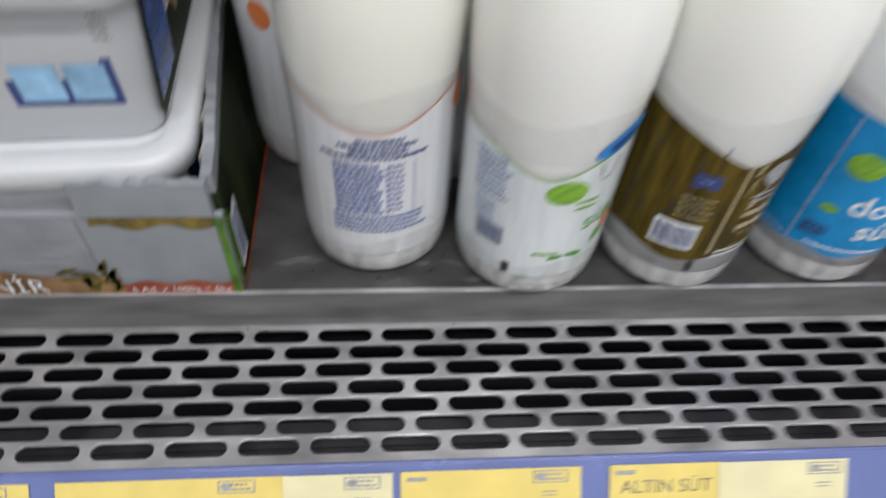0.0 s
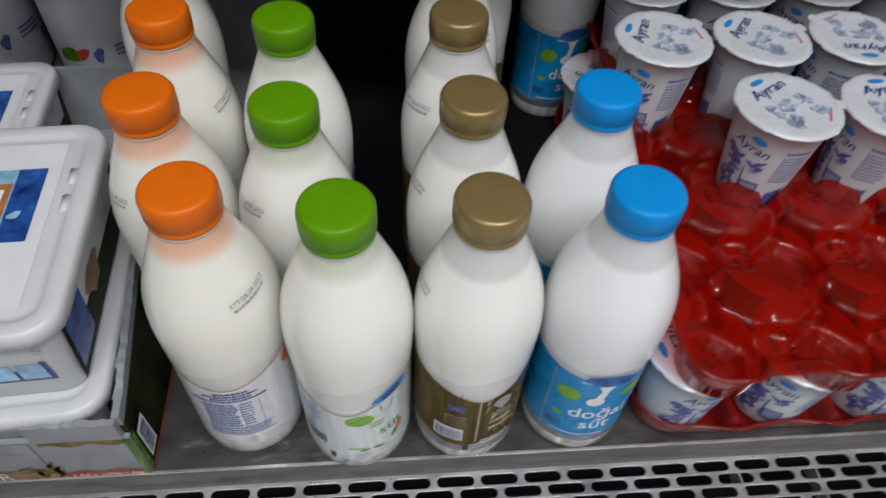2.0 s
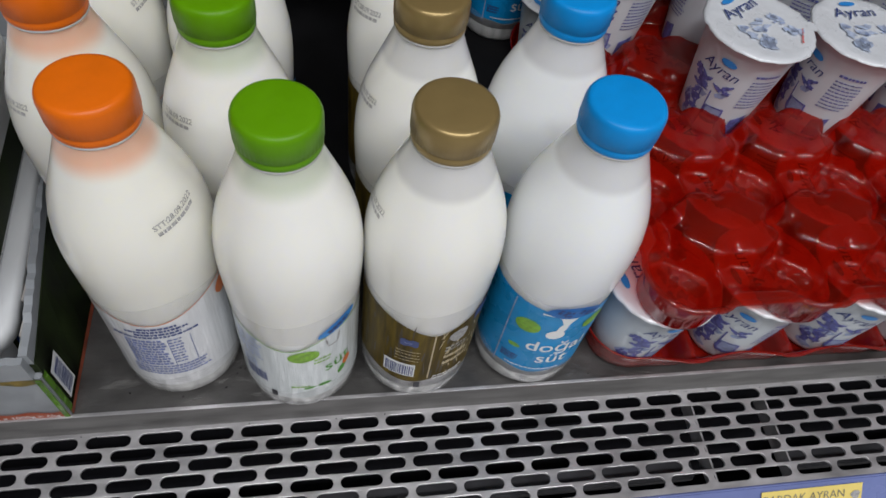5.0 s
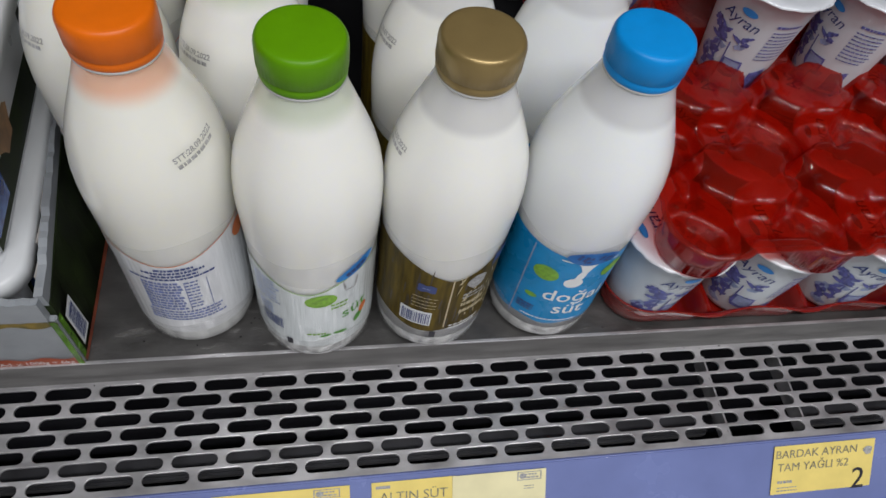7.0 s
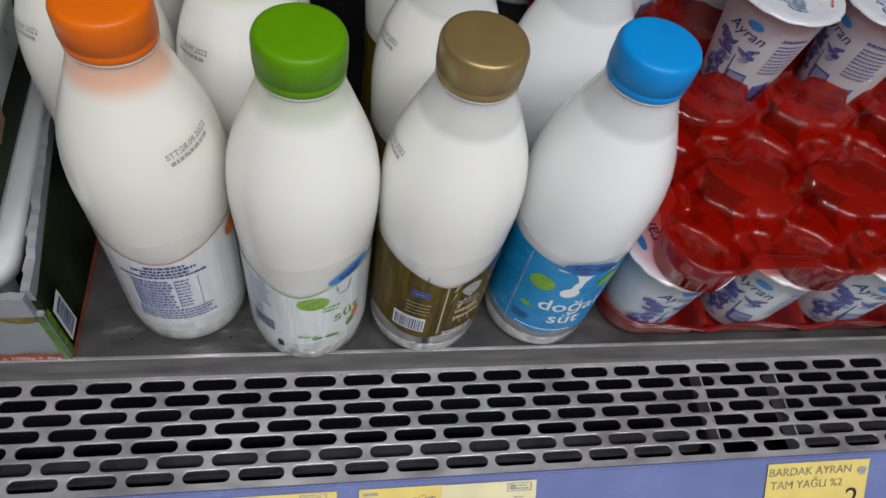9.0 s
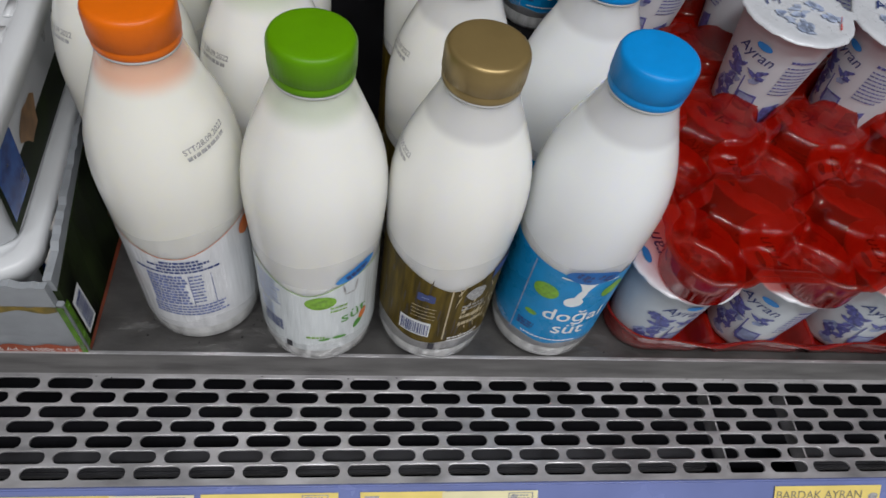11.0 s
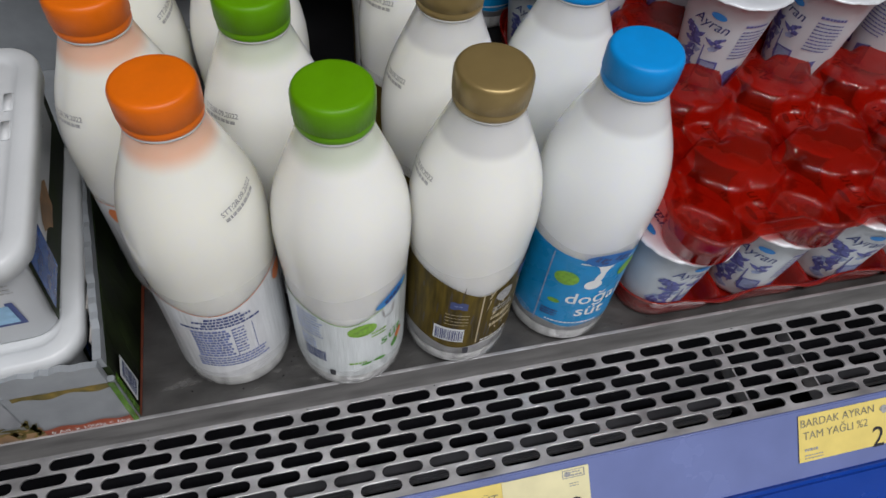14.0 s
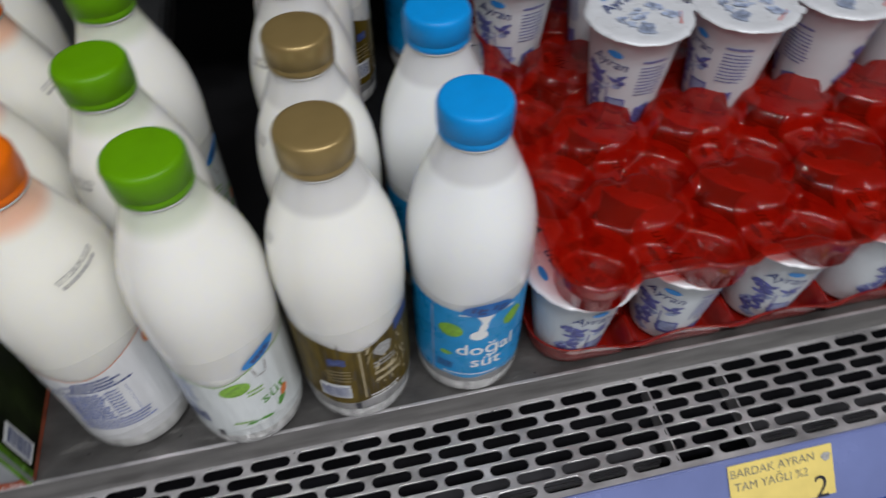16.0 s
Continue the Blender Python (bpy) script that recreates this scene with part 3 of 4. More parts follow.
def label_gold(t, R):
    wave = lambda s: 0.0960 + 0.020 * (1 - math.exp(-(abs(s - 0.003) / 0.030) ** 1.5))
    lb = lay("label", flat_grid(-0.11, 0.11, lambda s: 0.031 + 0.0025 * math.sin(s / 0.009), wave, 80, 4), round_about(R, 0, 0.0004), LAB_B, t, "gold brown label with white panel")
    w = round_about(R, 0, 0.0009)
    lay("emblem", flat_grid(-0.0195, -0.0075, lambda s: 0.0815 + 0.0006 * math.sin(s / 0.0012), lambda s: 0.0895 + 0.0006 * math.sin(s / 0.001), 10, 2), w, INK_NAVY, lb, "dark blue emblem")
    lay("emblem_stroke", flat_bars(-0.0135, 0.0862, 0.006, 1, 0.0035, 0.0006, 3), round_about(R, 0, 0.0013), INK_PALE, lb)
    lay("seam_line", flat_grid(0.0020, 0.0030, 0.036, 0.098, 2, 6), w, INK_GOLD, lb)
    lay("badge", join_flat(flat_oval(0.019, 0.090, 0.007, 0.0075, 0, 14, 0.1), flat_bars(0.020, 0.078, 0.018, 2, 0.004, 0.0022, 14)), w, INK_GREY, lb)
    lay("writing", join_flat(flat_bars(0.020, 0.066, 0.018, 2, 0.009, 0.0040, 22), flat_bars(-0.013, 0.074, 0.018, 4, 0.0042, 0.0007, 25)), w, INK_GOLD, lb)
    rnd = random.Random(17)
    grain = [flat_oval(rnd.uniform(0.006, 0.040), rnd.uniform(0.036, 0.100), rnd.uniform(0.0003, 0.0008), rnd.uniform(0.002, 0.006), rnd.uniform(-30, 20), 8, 0.5, k) for k in range(30)]
    lay("wood_print", join_flat(*grain), round_about(R, 0, 0.0007), INK_GOLD, lb, "cream wood grain print")
    dark = [flat_oval(rnd.uniform(-0.050, 0.045), rnd.uniform(0.040, 0.100), rnd.uniform(0.0004, 0.0010), rnd.uniform(0.004, 0.012), rnd.uniform(-5, 5), 8, 0.4, k + 90) for k in range(34)]
    lay("wood_shade_print", join_flat(*dark), round_about(R, 0, 0.0006), INK_UMBER, lb, "dark wood grain print")
    lay("foot_print", flat_bars(0.018, 0.038, 0.024, 2, 0.0034, 0.0018, 27), w, INK_WHITE, lb)
    wl = round_about(R, -36, 0.0011)
    lay("barcode_panel", flat_grid(-0.004, 0.018, 0.038, 0.056, 5), wl, INK_WHITE, lb, "white barcode panel")
    lay("barcode", flat_barcode(0.007, 0.047, 0.019, 0.014, 6), round_about(R, -36, 0.0015), INK_NAVY, lb)
    lay("register_mark", flat_grid(0.019, 0.0230, 0.0215, 0.0300, 2), wl, INK_BLACK, lb)
    lay("side_flash", flat_grid(0.0, 0.016, lambda s: 0.098 + 0.5 * s, lambda s: 0.111 + 0.4 * s, 6), round_about(R, 42, 0.0010), INK_NAVY, lb)


def label_blue(t, R):
    wave = lambda s: 0.113 - 0.006 * math.exp(-((s - 0.002) / 0.010) ** 2) - 0.002 * math.cos(s / 0.02)
    lb = lay("label", flat_grid(-0.11, 0.11, lambda s: 0.027 + 0.0015 * math.sin(s / 0.006), wave, 90, 4), round_about(R, 0, 0.0004), LAB_U, t, "cyan blue printed label")
    w = round_about(R, 0, 0.0009)
    lay("leaf_badge", flat_oval(-0.0225, 0.088, 0.0088, 0.0078, 0, 16), w, INK_LIME, lb, "lime green badge")
    lay("leaf", flat_oval(0.022, 0.094, 0.0085, 0.0070, 30, 11, 0.2), w, INK_LIME, lb, "lime green leaf")
    lay("brand_shape", flat_oval(0.002, 0.1135, 0.0170, 0.0072, 2, 26), round_about(R, 0, 0.0014), INK_BRAND, lb, "blue oval brand mark")
    strokes = [flat_bars(-0.0085 + 0.0070 * k, 0.1160, 0.0052, 2, 0.0040, 0.0023, 5 + k, True, (70, 0, 60, 5)[k]) for k in range(4)]
    lay("brand_stroke", join_flat(*strokes), round_about(R, 0, 0.0019), INK_NAVY, lb)
    funnel = lambda s: 0.1066 + 0.03 * abs(s - 0.001) ** 1.0 - 0.0125 * math.exp(-(((s - 0.0012) / 0.0040) ** 2))
    lay("milk_drop", join_flat(flat_grid(-0.017, 0.022, funnel, lambda s: 0.1082 + 0.03 * abs(s - 0.001), 40, 2), flat_oval(-0.0004, 0.0915, 0.0029, 0.0085, -14), flat_oval(-0.0030, 0.0835, 0.0064, 0.0056, 20, 20)), w, INK_WHITE, lb, "white milk drop")
    lay("word_top", flat_text("doğal", 0.0190, 0.003, 0.0645, 0, 0.0, 0.0002), w, INK_WHITE, lb)
    lay("word_low", flat_text("süt", 0.0190, 0.003, 0.0480, 0, 0.0, 0.0002), w, INK_WHITE, lb)
    lay("dark_mark", flat_bars(-0.027, 0.046, 0.012, 3, 0.0030, 0.0020, 15), w, INK_NAVY, lb)
    lay("small_mark", flat_oval(-0.026, 0.058, 0.0045, 0.0026), w, INK_LIME, lb)
    lay("seam_line", flat_grid(-0.0365, -0.0355, 0.024, 0.112, 2, 6), w, INK_PALE, lb)
    lay("foot_print", flat_bars(-0.006, 0.0330, 0.044, 1, 0.003, 0.0016, 41), w, INK_WHITE, lb)


LABELS = {"orange": label_orange, "green": label_green, "gold": label_gold, "blue": label_blue}
LOOKS = {
    "orange": "one litre milk bottle with orange cap on the deck",
    "green": "one litre milk bottle with green cap on the deck",
    "gold": "one litre milk bottle with bronze gold cap on the deck",
    "blue": "one litre milk bottle with blue cap and blue label",
}


def milk_bottle(kind, stamp):
    t = thing("milk_bottle", LOOKS[kind], "milk bottle", kind + " capped bottles")
    part("base", turned(PROFILE[:7] + [(0.0399, 0.019)], 56, (True, False)), CLEAR, t, "clear glossy bottle base with reflection streaks in its colour")
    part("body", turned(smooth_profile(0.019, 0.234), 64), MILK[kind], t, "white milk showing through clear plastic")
    part("neck_ring", turned([(0.0188, 0.2296), (0.0205, 0.2302), (0.0208, 0.2309), (0.0205, 0.2318), (0.0188, 0.2322)], 56), CLEARRING, t)
    part("cap", cap_mesh(), CAP[kind], t, kind + " ribbed screw cap", True)
    LABELS[kind](t, bottle_radius)
    lay("film_edge", flat_grid(-0.125, 0.125, 0.098, lambda s: 0.122 + 0.003 * math.sin(s / 0.013), 80, 3), round_about(bottle_radius, 0, 0.0002), STREAK, t, "streaky clear label film edge")
    # this lower band paints the bright upright reflections near the bottle's foot
    lay("film_edge", flat_grid(-0.125, 0.125, 0.0075, lambda s: 0.030 + 0.003 * math.sin(s / 0.011), 80, 3), round_about(bottle_radius, 0, 0.0007), STREAK, t, "clear film below the label with painted highlight streaks")
    if stamp is not None:
        where = round_about(bottle_radius, stamp, 0.0006)
        lay("date_stamp", flat_text("STT:28.09.2022", 0.0044, 0, 0.1864, 8, 0.0, 0.00012), where, INK_GREY, t, "printed grey date stamp")
        lay("date_stamp", flat_bars(0.0015, 0.1835, 0.029, 1, 0.003, 0.0022, 57, True, 8), where, INK_GREY, t)
    return t


def stand_bottles():
    rows = {
        "orange": (52, [(-0.1655, 0.0132, 0), (-0.2025, 0.0955, -104), (-0.2085, 0.188, 20), (-0.240, 0.300, 60)]),
        "green": (180, [(-0.0815, -0.0030, 0), (-0.1155, 0.0845, 128), (-0.1222, 0.178, 35)]),
        "gold": (-88, [(0.0022, -0.0008, 0), (0.0015, 0.0885, 8), (0.001, 0.183, 30), (0.008, 0.277, 120), (0.034, 0.366, 60)]),
        "blue": (170, [(0.0895, 0.0022, 0), (0.0885, 0.0935, 25), (0.137, 0.408, 15)]),
    }
    for kind, (stamp, places) in rows.items():
        first = milk_bottle(kind, stamp)
        x, y, a = places[0]
        first.matrix_basis = pose(x, y, 0, 0, 0, a)
        for x, y, a in places[1:]:
            copy_thing(first, pose(x, y, 0, 0, 0, a))


stand_bottles()

# ---- cups of yoghurt drink in red trays ----
CUP_H = 0.090


def cup_radius(z):
    return 0.0265 + (0.0372 - 0.0265) * z / CUP_H


def drink_cup():
    t = thing("drink_cup", "white plastic yoghurt drink cup with blue print and foil lid", "cup", "yoghurt drink cups")
    prof = [(0.0, 0.0105), (0.012, 0.0090), (0.0205, 0.004), (0.0240, 0.0), (0.0258, 0.0005)] + [(cup_radius(z), z) for z in (0.004, 0.02, 0.04, 0.06, 0.078)] + [(0.0368, 0.0795), (0.0372, 0.0865), (0.0395, 0.0875), (0.0405, 0.0885), (0.0400, 0.0897), (0.038, 0.0900)]
    body = part("body", turned(prof, 44), CUPW, t)
    rnd = random.Random(4)
    n = 60
    rag = [rnd.uniform(-0.0006, 0.0006) for _ in range(n)]
    sag = [rnd.uniform(-0.0009, 0.0002) for _ in range(n)]
    rings = [[(r * math.cos(2 * math.pi * i / n), r * math.sin(2 * math.pi * i / n), z) for i in range(n)] for r, z in ((0.012, 0.0902), (0.034, 0.0903), (0.0385, 0.0908))]
    rings += [[((r + rag[i]) * math.cos(2 * math.pi * i / n), (r + rag[i]) * math.sin(2 * math.pi * i / n), z + sag[i]) for i in range(n)] for r, z in ((0.0415, 0.0905), (0.0427, 0.0893), (0.0424, 0.0888))]
    lid = part("lid", loft(rings), FOIL, t, "white crimped foil lid")
    lay("pull_tab", flat_oval(0.0412, 0.0, 0.0042, 0.0060, 0, 12, 0.08), on_top(0.0909, 0, 0, -35), FOIL, lid)
    top = on_top(0.0914)
    lay("lid_brand_shape", flat_oval(0.0, 0.0310, 0.0072, 0.0027), top, INK_SKY, lid)
    lay("lid_word", flat_text("Ayran", 0.0155, 0.0, 0.0200, 0, 0.15), top, INK_NAVY, lid)
    shapes = [flat_oval(rnd.uniform(-0.020, 0.020), rnd.uniform(-0.024, 0.006), rnd.uniform(0.0025, 0.0060), rnd.uniform(0.0015, 0.0040), rnd.uniform(0, 180), 9, 0.45, k) for k in range(22)]
    lay("lid_drawing", join_flat(*shapes), top, INK_FAINT, lid, "pale blue printed drawing")
    shapes = [flat_oval(rnd.uniform(-0.016, 0.018), rnd.uniform(-0.020, 0.004), rnd.uniform(0.0008, 0.0024), rnd.uniform(0.0006, 0.0016), rnd.uniform(0, 180), 8, 0.5, k) for k in range(12)]
    lay("lid_drawing_lines", join_flat(*shapes), on_top(0.0916), INK_PALE, lid)
    lay("lid_red_print", flat_bars(0.016, -0.026, 0.018, 1, 0.002, 0.0013, 6, True, 35), top, INK_RED, lid)
    for a in (-14, 166):
        w = round_about(cup_radius, a, 0.0006)
        lay("brand_shape", flat_oval(0.004, 0.073, 0.0065, 0.0030, -6), w, INK_SKY, body)
        lay("word", flat_text("Ayran", 0.0128, 0.0, 0.0645, -8, 0.25), w, INK_NAVY, body)
        shapes = [flat_oval(-0.013 + rnd.uniform(-0.005, 0.006), rnd.uniform(0.014, 0.056), rnd.uniform(0.0022, 0.0050), rnd.uniform(0.0012, 0.0030), rnd.uniform(-70, 70), 14, 0.35, k + 40) for k in range(24)]
        shapes += [flat_oval(rnd.uniform(-0.012, 0.014), rnd.uniform(0.044, 0.053), rnd.uniform(0.0015, 0.0045), rnd.uniform(0.0010, 0.0022), rnd.uniform(-40, 60), 14, 0.35, k + 140) for k in range(9)]
        shapes += [flat_grid(0.002, 0.016, lambda s: 0.013 + 0.25 * abs(s - 0.009), lambda s: 0.0165 + 0.2 * abs(s - 0.009), 8), flat_grid(0.0015, 0.0165, 0.029, lambda s: 0.0305 + 0.06 * (s - 0.009), 8)]
        shapes += [flat_grid(0.0015, 0.0030, 0.0165, 0.029, 2), flat_grid(0.0150, 0.0165, 0.0165, 0.029, 2), flat_grid(-0.007, -0.0058, 0.016, 0.040, 2), flat_grid(0.0005, 0.0016, 0.018, 0.044, 2)]
        lay("drawing", join_flat(*shapes), w, INK_VIOLET, body, "violet blue printed drawing")
        shapes = [flat_grid(0.003, 0.015, 0.0165, 0.029, 6)] + [flat_oval(rnd.uniform(-0.018, 0.018), rnd.uniform(0.010, 0.050), rnd.uniform(0.003, 0.007), rnd.uniform(0.0018, 0.004), rnd.uniform(-60, 60), 14, 0.3, k + 80) for k in range(9)]
        lay("drawing", join_flat(*shapes), round_about(cup_radius, a, 0.0004), INK_PALE, body)
        w2 = round_about(cup_radius, a + 62, 0.0006)
        lay("side_text", join_flat(flat_bars(0, 0.070, 0.022, 1, 0.003, 0.0022, 61), flat_bars(0, 0.064, 0.022, 9, 0.0034, 0.0012, 63)), w2, INK_VIOLET, body)
        lay("flash", flat_grid(-0.006, 0.006, 0.004, lambda s: 0.024 + 0.4 * s, 6), w2, INK_VIOLET, body)
    return t


COLS = [0.1725 + 0.0838 * k for k in range(6)]
ROWS_Y = [-0.0015, 0.077, 0.154, 0.240, 0.326]
TRAY_UP = 0.0955


def tray_mesh(x0, x1, y0, y1, floor, rise, lip, seed, cell=0.0032):
    """A thermoformed sheet: round pockets, flat lands between them and an upright wall with a lip."""
    rnd = random.Random(seed)
    nx, ny = int((x1 - x0) / cell), int((y1 - y0) / cell)
    verts, faces = [], []
    cells = [(x + rnd.uniform(-0.001, 0.001), y + rnd.uniform(-0.001, 0.001), rnd.uniform(-0.0015, 0.0015)) for x in COLS for y in ROWS_Y]

    def height(x, y):
        d, dz, a, b = min((math.hypot(x - a, y - b), c, a, b) for a, b, c in cells)
        # fluted pocket walls rise to flat lands; a rib runs between neighbouring lands
        turn = math.atan2(y - b, x - a)
        d += 0.0016 * math.cos(8 * turn)
        if x < COLS[0] or y < ROWS_Y[0]:
            # the outer pockets stay open towards the edge
            d = max(abs(x - a) if x > COLS[0] else 0, abs(y - b) if y > ROWS_Y[0] else 0)
        u = min(1, max(0, (d - 0.0305) / 0.0105))
        u = u * u * (3 - 2 * u)
        near = min(abs(x - a) / 0.010, 1.0)
        u *= 1 - 0.34 * (1 - near * near * (3 - 2 * near))
        near = min(abs(y - b) / 0.008, 1.0)
        u *= 1 - 0.55 * (1 - near * near * (3 - 2 * near))
        e = 0.0008 * noise.noise(Vector((x * 90, y * 90, seed)))
        return floor + rise * u + dz * u + e

    ax, bx, ay, by = COLS[0], COLS[-1], ROWS_Y[0], ROWS_Y[-1]

    def rounded_place(x, y):
        """Bends the square corners round the corner pockets; also gives the way outwards."""
        cx, cy = min(max(x, ax), bx), min(max(y, ay), by)
        vx, vy = x - cx, y - cy
        if vx and vy:
            a, b = (ax - x0 if vx < 0 else x1 - bx), (ay - y0 if vy < 0 else y1 - by)
            k = max(abs(vx) / a, abs(vy) / b) / math.hypot(vx / a, vy / b)
            vx, vy = vx * k, vy * k
        d = math.hypot(vx, vy) or 1
        return cx + vx, cy + vy, vx / d, vy / d

    ways = []
    for j in range(ny + 1):
        for i in range(nx + 1):
            x, y, wx, wy = rounded_place(x0 + (x1 - x0) * i / nx, y0 + (y1 - y0) * j / ny)
            verts.append((x, y, height(x, y)))
            ways.append((wx, wy))
    w = nx + 1
    for j in range(ny):
        for i in range(nx):
            faces.append((j * w + i, j * w + i + 1, (j + 1) * w + i + 1, (j + 1) * w + i))
    sheet = bpy.data.meshes.new("sheet")
    sheet.from_pydata(verts, [], faces)
    loop = [i for i in range(nx + 1)] + [j * w + nx for j in range(1, ny + 1)] + [ny * w + i for i in range(nx - 1, -1, -1)] + [j * w for j in range(ny - 1, 0, -1)]
    cx, cy = (x0 + x1) / 2, (y0 + y1) / 2
    edge, ways = [verts[i] for i in loop], [ways[i] for i in loop]
    verts, faces, loop = list(edge), [], list(range(len(edge)))
    last = loop
    # the outer wall stands up from the pockets' edge and ends in a thin flared lip
    for out, share in ((0.0022, 0.06), (0.0040, 0.30), (0.0052, 0.62), (0.0060, 0.86), (0.0074, 0.93), (0.0098, 0.93), (0.0106, 0.915), (0.0100, 0.90)):
        ring = []
        for i in range(len(edge)):
            x, y, z = edge[i]
            wx, wy = ways[i]
            d = min(math.hypot(x - a, y - b) for a in COLS for b in ROWS_Y) - min(ax - x0, ay - y0)
            far = out * (0.5 + 0.6 * min(1, max(0, d) / 0.018))
            sway = 0.0012 * noise.noise(Vector((x * 40, y * 40, seed + 3)))
            ring.append(len(verts))
            verts.append((x + wx * far, y + wy * far, max(z - 0.001, floor + lip * share) + sway * share))
        n = len(loop)
        for a in range(n):
            b = (a + 1) % n
            faces.append((last[a], last[b], ring[b], ring[a]))
        last = ring
    rim = bpy.data.meshes.new("rim")
    rim.from_pydata(verts, [], faces)
    return sheet, rim


PLATE_Z = 0.1235
TRAY_X = [0.172 + 0.0863 * k for k in range(6)]
TRAY_Y = [-0.0205, 0.066, 0.152, 0.247, 0.335]


def blend(u):
    u = min(1, max(0, u))
    return u * u * (3 - 2 * u)


def stacking_tray(cell=0.0019):
    """A thin sheet with a round pocket for each cup, saddles between neighbouring pockets and a flat
    raised plate with a wavy outline in every corner between four pockets."""
    floor, saddle = TRAY_UP, 0.1085
    skew = lambda y: 0.004 * blend((y - 0.08) / 0.07) + 0.014 * blend((y - 0.16) / 0.08)
    mid_x, mid_y = [(a + b) / 2 for a, b in zip(TRAY_X, TRAY_X[1:])], [(a + b) / 2 for a, b in zip(TRAY_Y, TRAY_Y[1:])]

    def height(x, y):
        px, py = min(TRAY_X, key=lambda q: abs(q - x)), min(TRAY_Y, key=lambda q: abs(q - y))
        dx, dy = x - px, y - py
        d = math.hypot(dx, dy)
        lift = blend((d - 0.0272) / 0.0048)
        outer = (py == TRAY_Y[0] and dy < 0) or (px == TRAY_X[0] and dx < 0) or (px == TRAY_X[-1] and dx > 0) or (py == TRAY_Y[-1] and dy > 0)
        z = floor + (saddle - floor) * lift
        if outer:
            lift = blend((d - 0.0262) / 0.0030)
            z = floor + (saddle - floor) * lift
            out_x, out_y = px in (TRAY_X[0], TRAY_X[-1]), py in (TRAY_Y[0], TRAY_Y[-1])
            way_x = abs(dx) if out_x and (dx < 0) == (px == TRAY_X[0]) else 0
            way_y = abs(dy) if out_y and (dy < 0) == (py == TRAY_Y[0]) else 0
            z += (0.1280 - saddle) * lift * blend(math.hypot(way_x, way_y) / 0.020)
        # the floor is domed a little
        z += 0.0060 * max(0, 1 - (d / 0.0275) ** 2)
        qx, qy = min(mid_x, key=lambda q: abs(q - x)), min(mid_y, key=lambda q: abs(q - y))
        ex, ey = abs(x - qx), abs(y - qy)
        wave = 1 + 0.035 * math.cos(4 * math.atan2(y - qy, x - qx) * 2)
        size = max(ex / 0.0335, ey / 0.0260, (ex + ey) / 0.0470) * wave
        top = 1 - blend((size - 0.97) / 0.24)
        # a small notch where the plate meets each saddle
        notch = 0.0035 * (math.exp(-((ex / 0.0045) ** 2)) * blend((ey - 0.018) / 0.006) + math.exp(-((ey / 0.0045) ** 2)) * blend((ex - 0.026) / 0.005))
        z = max(z, z + (PLATE_Z - z) * top - notch * top)
        # narrow steps pressed into the saddle between a pocket and the one behind it
        if abs(dx) < 0.012 and 0.029 < abs(dy):
            z += 0.0016 * (1 - blend((abs(dx) - 0.007) / 0.004)) * (0.5 + 0.5 * math.cos(dy * 1500))
        return z + 0.0005 * noise.noise(Vector((x * 70, y * 70, 5)))

    def front(x):
        px = min(TRAY_X, key=lambda q: abs(q - x))
        return TRAY_Y[0] - max(0.0235, math.sqrt(max(0, 0.0295 ** 2 - (0.93 * (x - px)) ** 2)))

    def left(y):
        py = min(TRAY_Y, key=lambda q: abs(q - y))
        return TRAY_X[0] - max(0.0270, math.sqrt(max(0, 0.0295 ** 2 - (0.93 * (y - py)) ** 2)))

    x1, y1 = TRAY_X[-1] + 0.033, TRAY_Y[-1] + 0.033
    nx, ny = int((x1 - TRAY_X[0] + 0.033) / cell), int((y1 - TRAY_Y[0] + 0.033) / cell)
    verts, faces, edge = [], [], []
    for j in range(ny + 1):
        for i in range(nx + 1):
            x, y = TRAY_X[0] - 0.0325 + (x1 - TRAY_X[0] + 0.0325) * i / nx, TRAY_Y[0] - 0.0325 + (y1 - TRAY_Y[0] + 0.0325) * j / ny
            # the front and left borders follow the scallops of the outer pockets
            vx, vy = min(0, x - TRAY_X[0]) / 0.0325, min(0, y - TRAY_Y[0]) / 0.0325
            if vx and vy:
                k = 0.0325 * max(-vx, -vy) / math.hypot(vx, vy)
                x, y = TRAY_X[0] + 0.908 * vx * k, TRAY_Y[0] + 0.908 * vy * k
            elif vy:
                y = TRAY_Y[0] + vy * (TRAY_Y[0] - front(x))
            elif vx:
                x = TRAY_X[0] + vx * (TRAY_X[0] - left(y))
            verts.append((x + skew(y), y, height(x, y)))
    w = nx + 1
    for j in range(ny):
        for i in range(nx):
            faces.append((j * w + i, j * w + i + 1, (j + 1) * w + i + 1, (j + 1) * w + i))
    sheet = bpy.data.meshes.new("sheet")
    sheet.from_pydata(verts, [], faces)
    # the lip: a thin flange that turns outwards and slightly down
    row = [j * w for j in range(ny, -1, -1)] + list(range(1, nx + 1))
    verts2, faces2 = [], []
    for n, k in enumerate(row):
        x, y, z = verts[k]
        a, b = verts[row[max(0, n - 3)]], verts[row[min(len(row) - 1, n + 3)]]
        tx, ty = b[0] - a[0], b[1] - a[1]
        m = math.hypot(tx, ty) or 1
        ox, oy = ty / m, -tx / m
        for out, dz in ((0.0, 0.0), (0.0006, 0.0012), (0.0018, 0.0016), (0.0034, 0.0010), (0.0044, -0.0006), (0.0040, -0.0014)):
            verts2.append((x + ox * out, y + oy * out, z + dz))
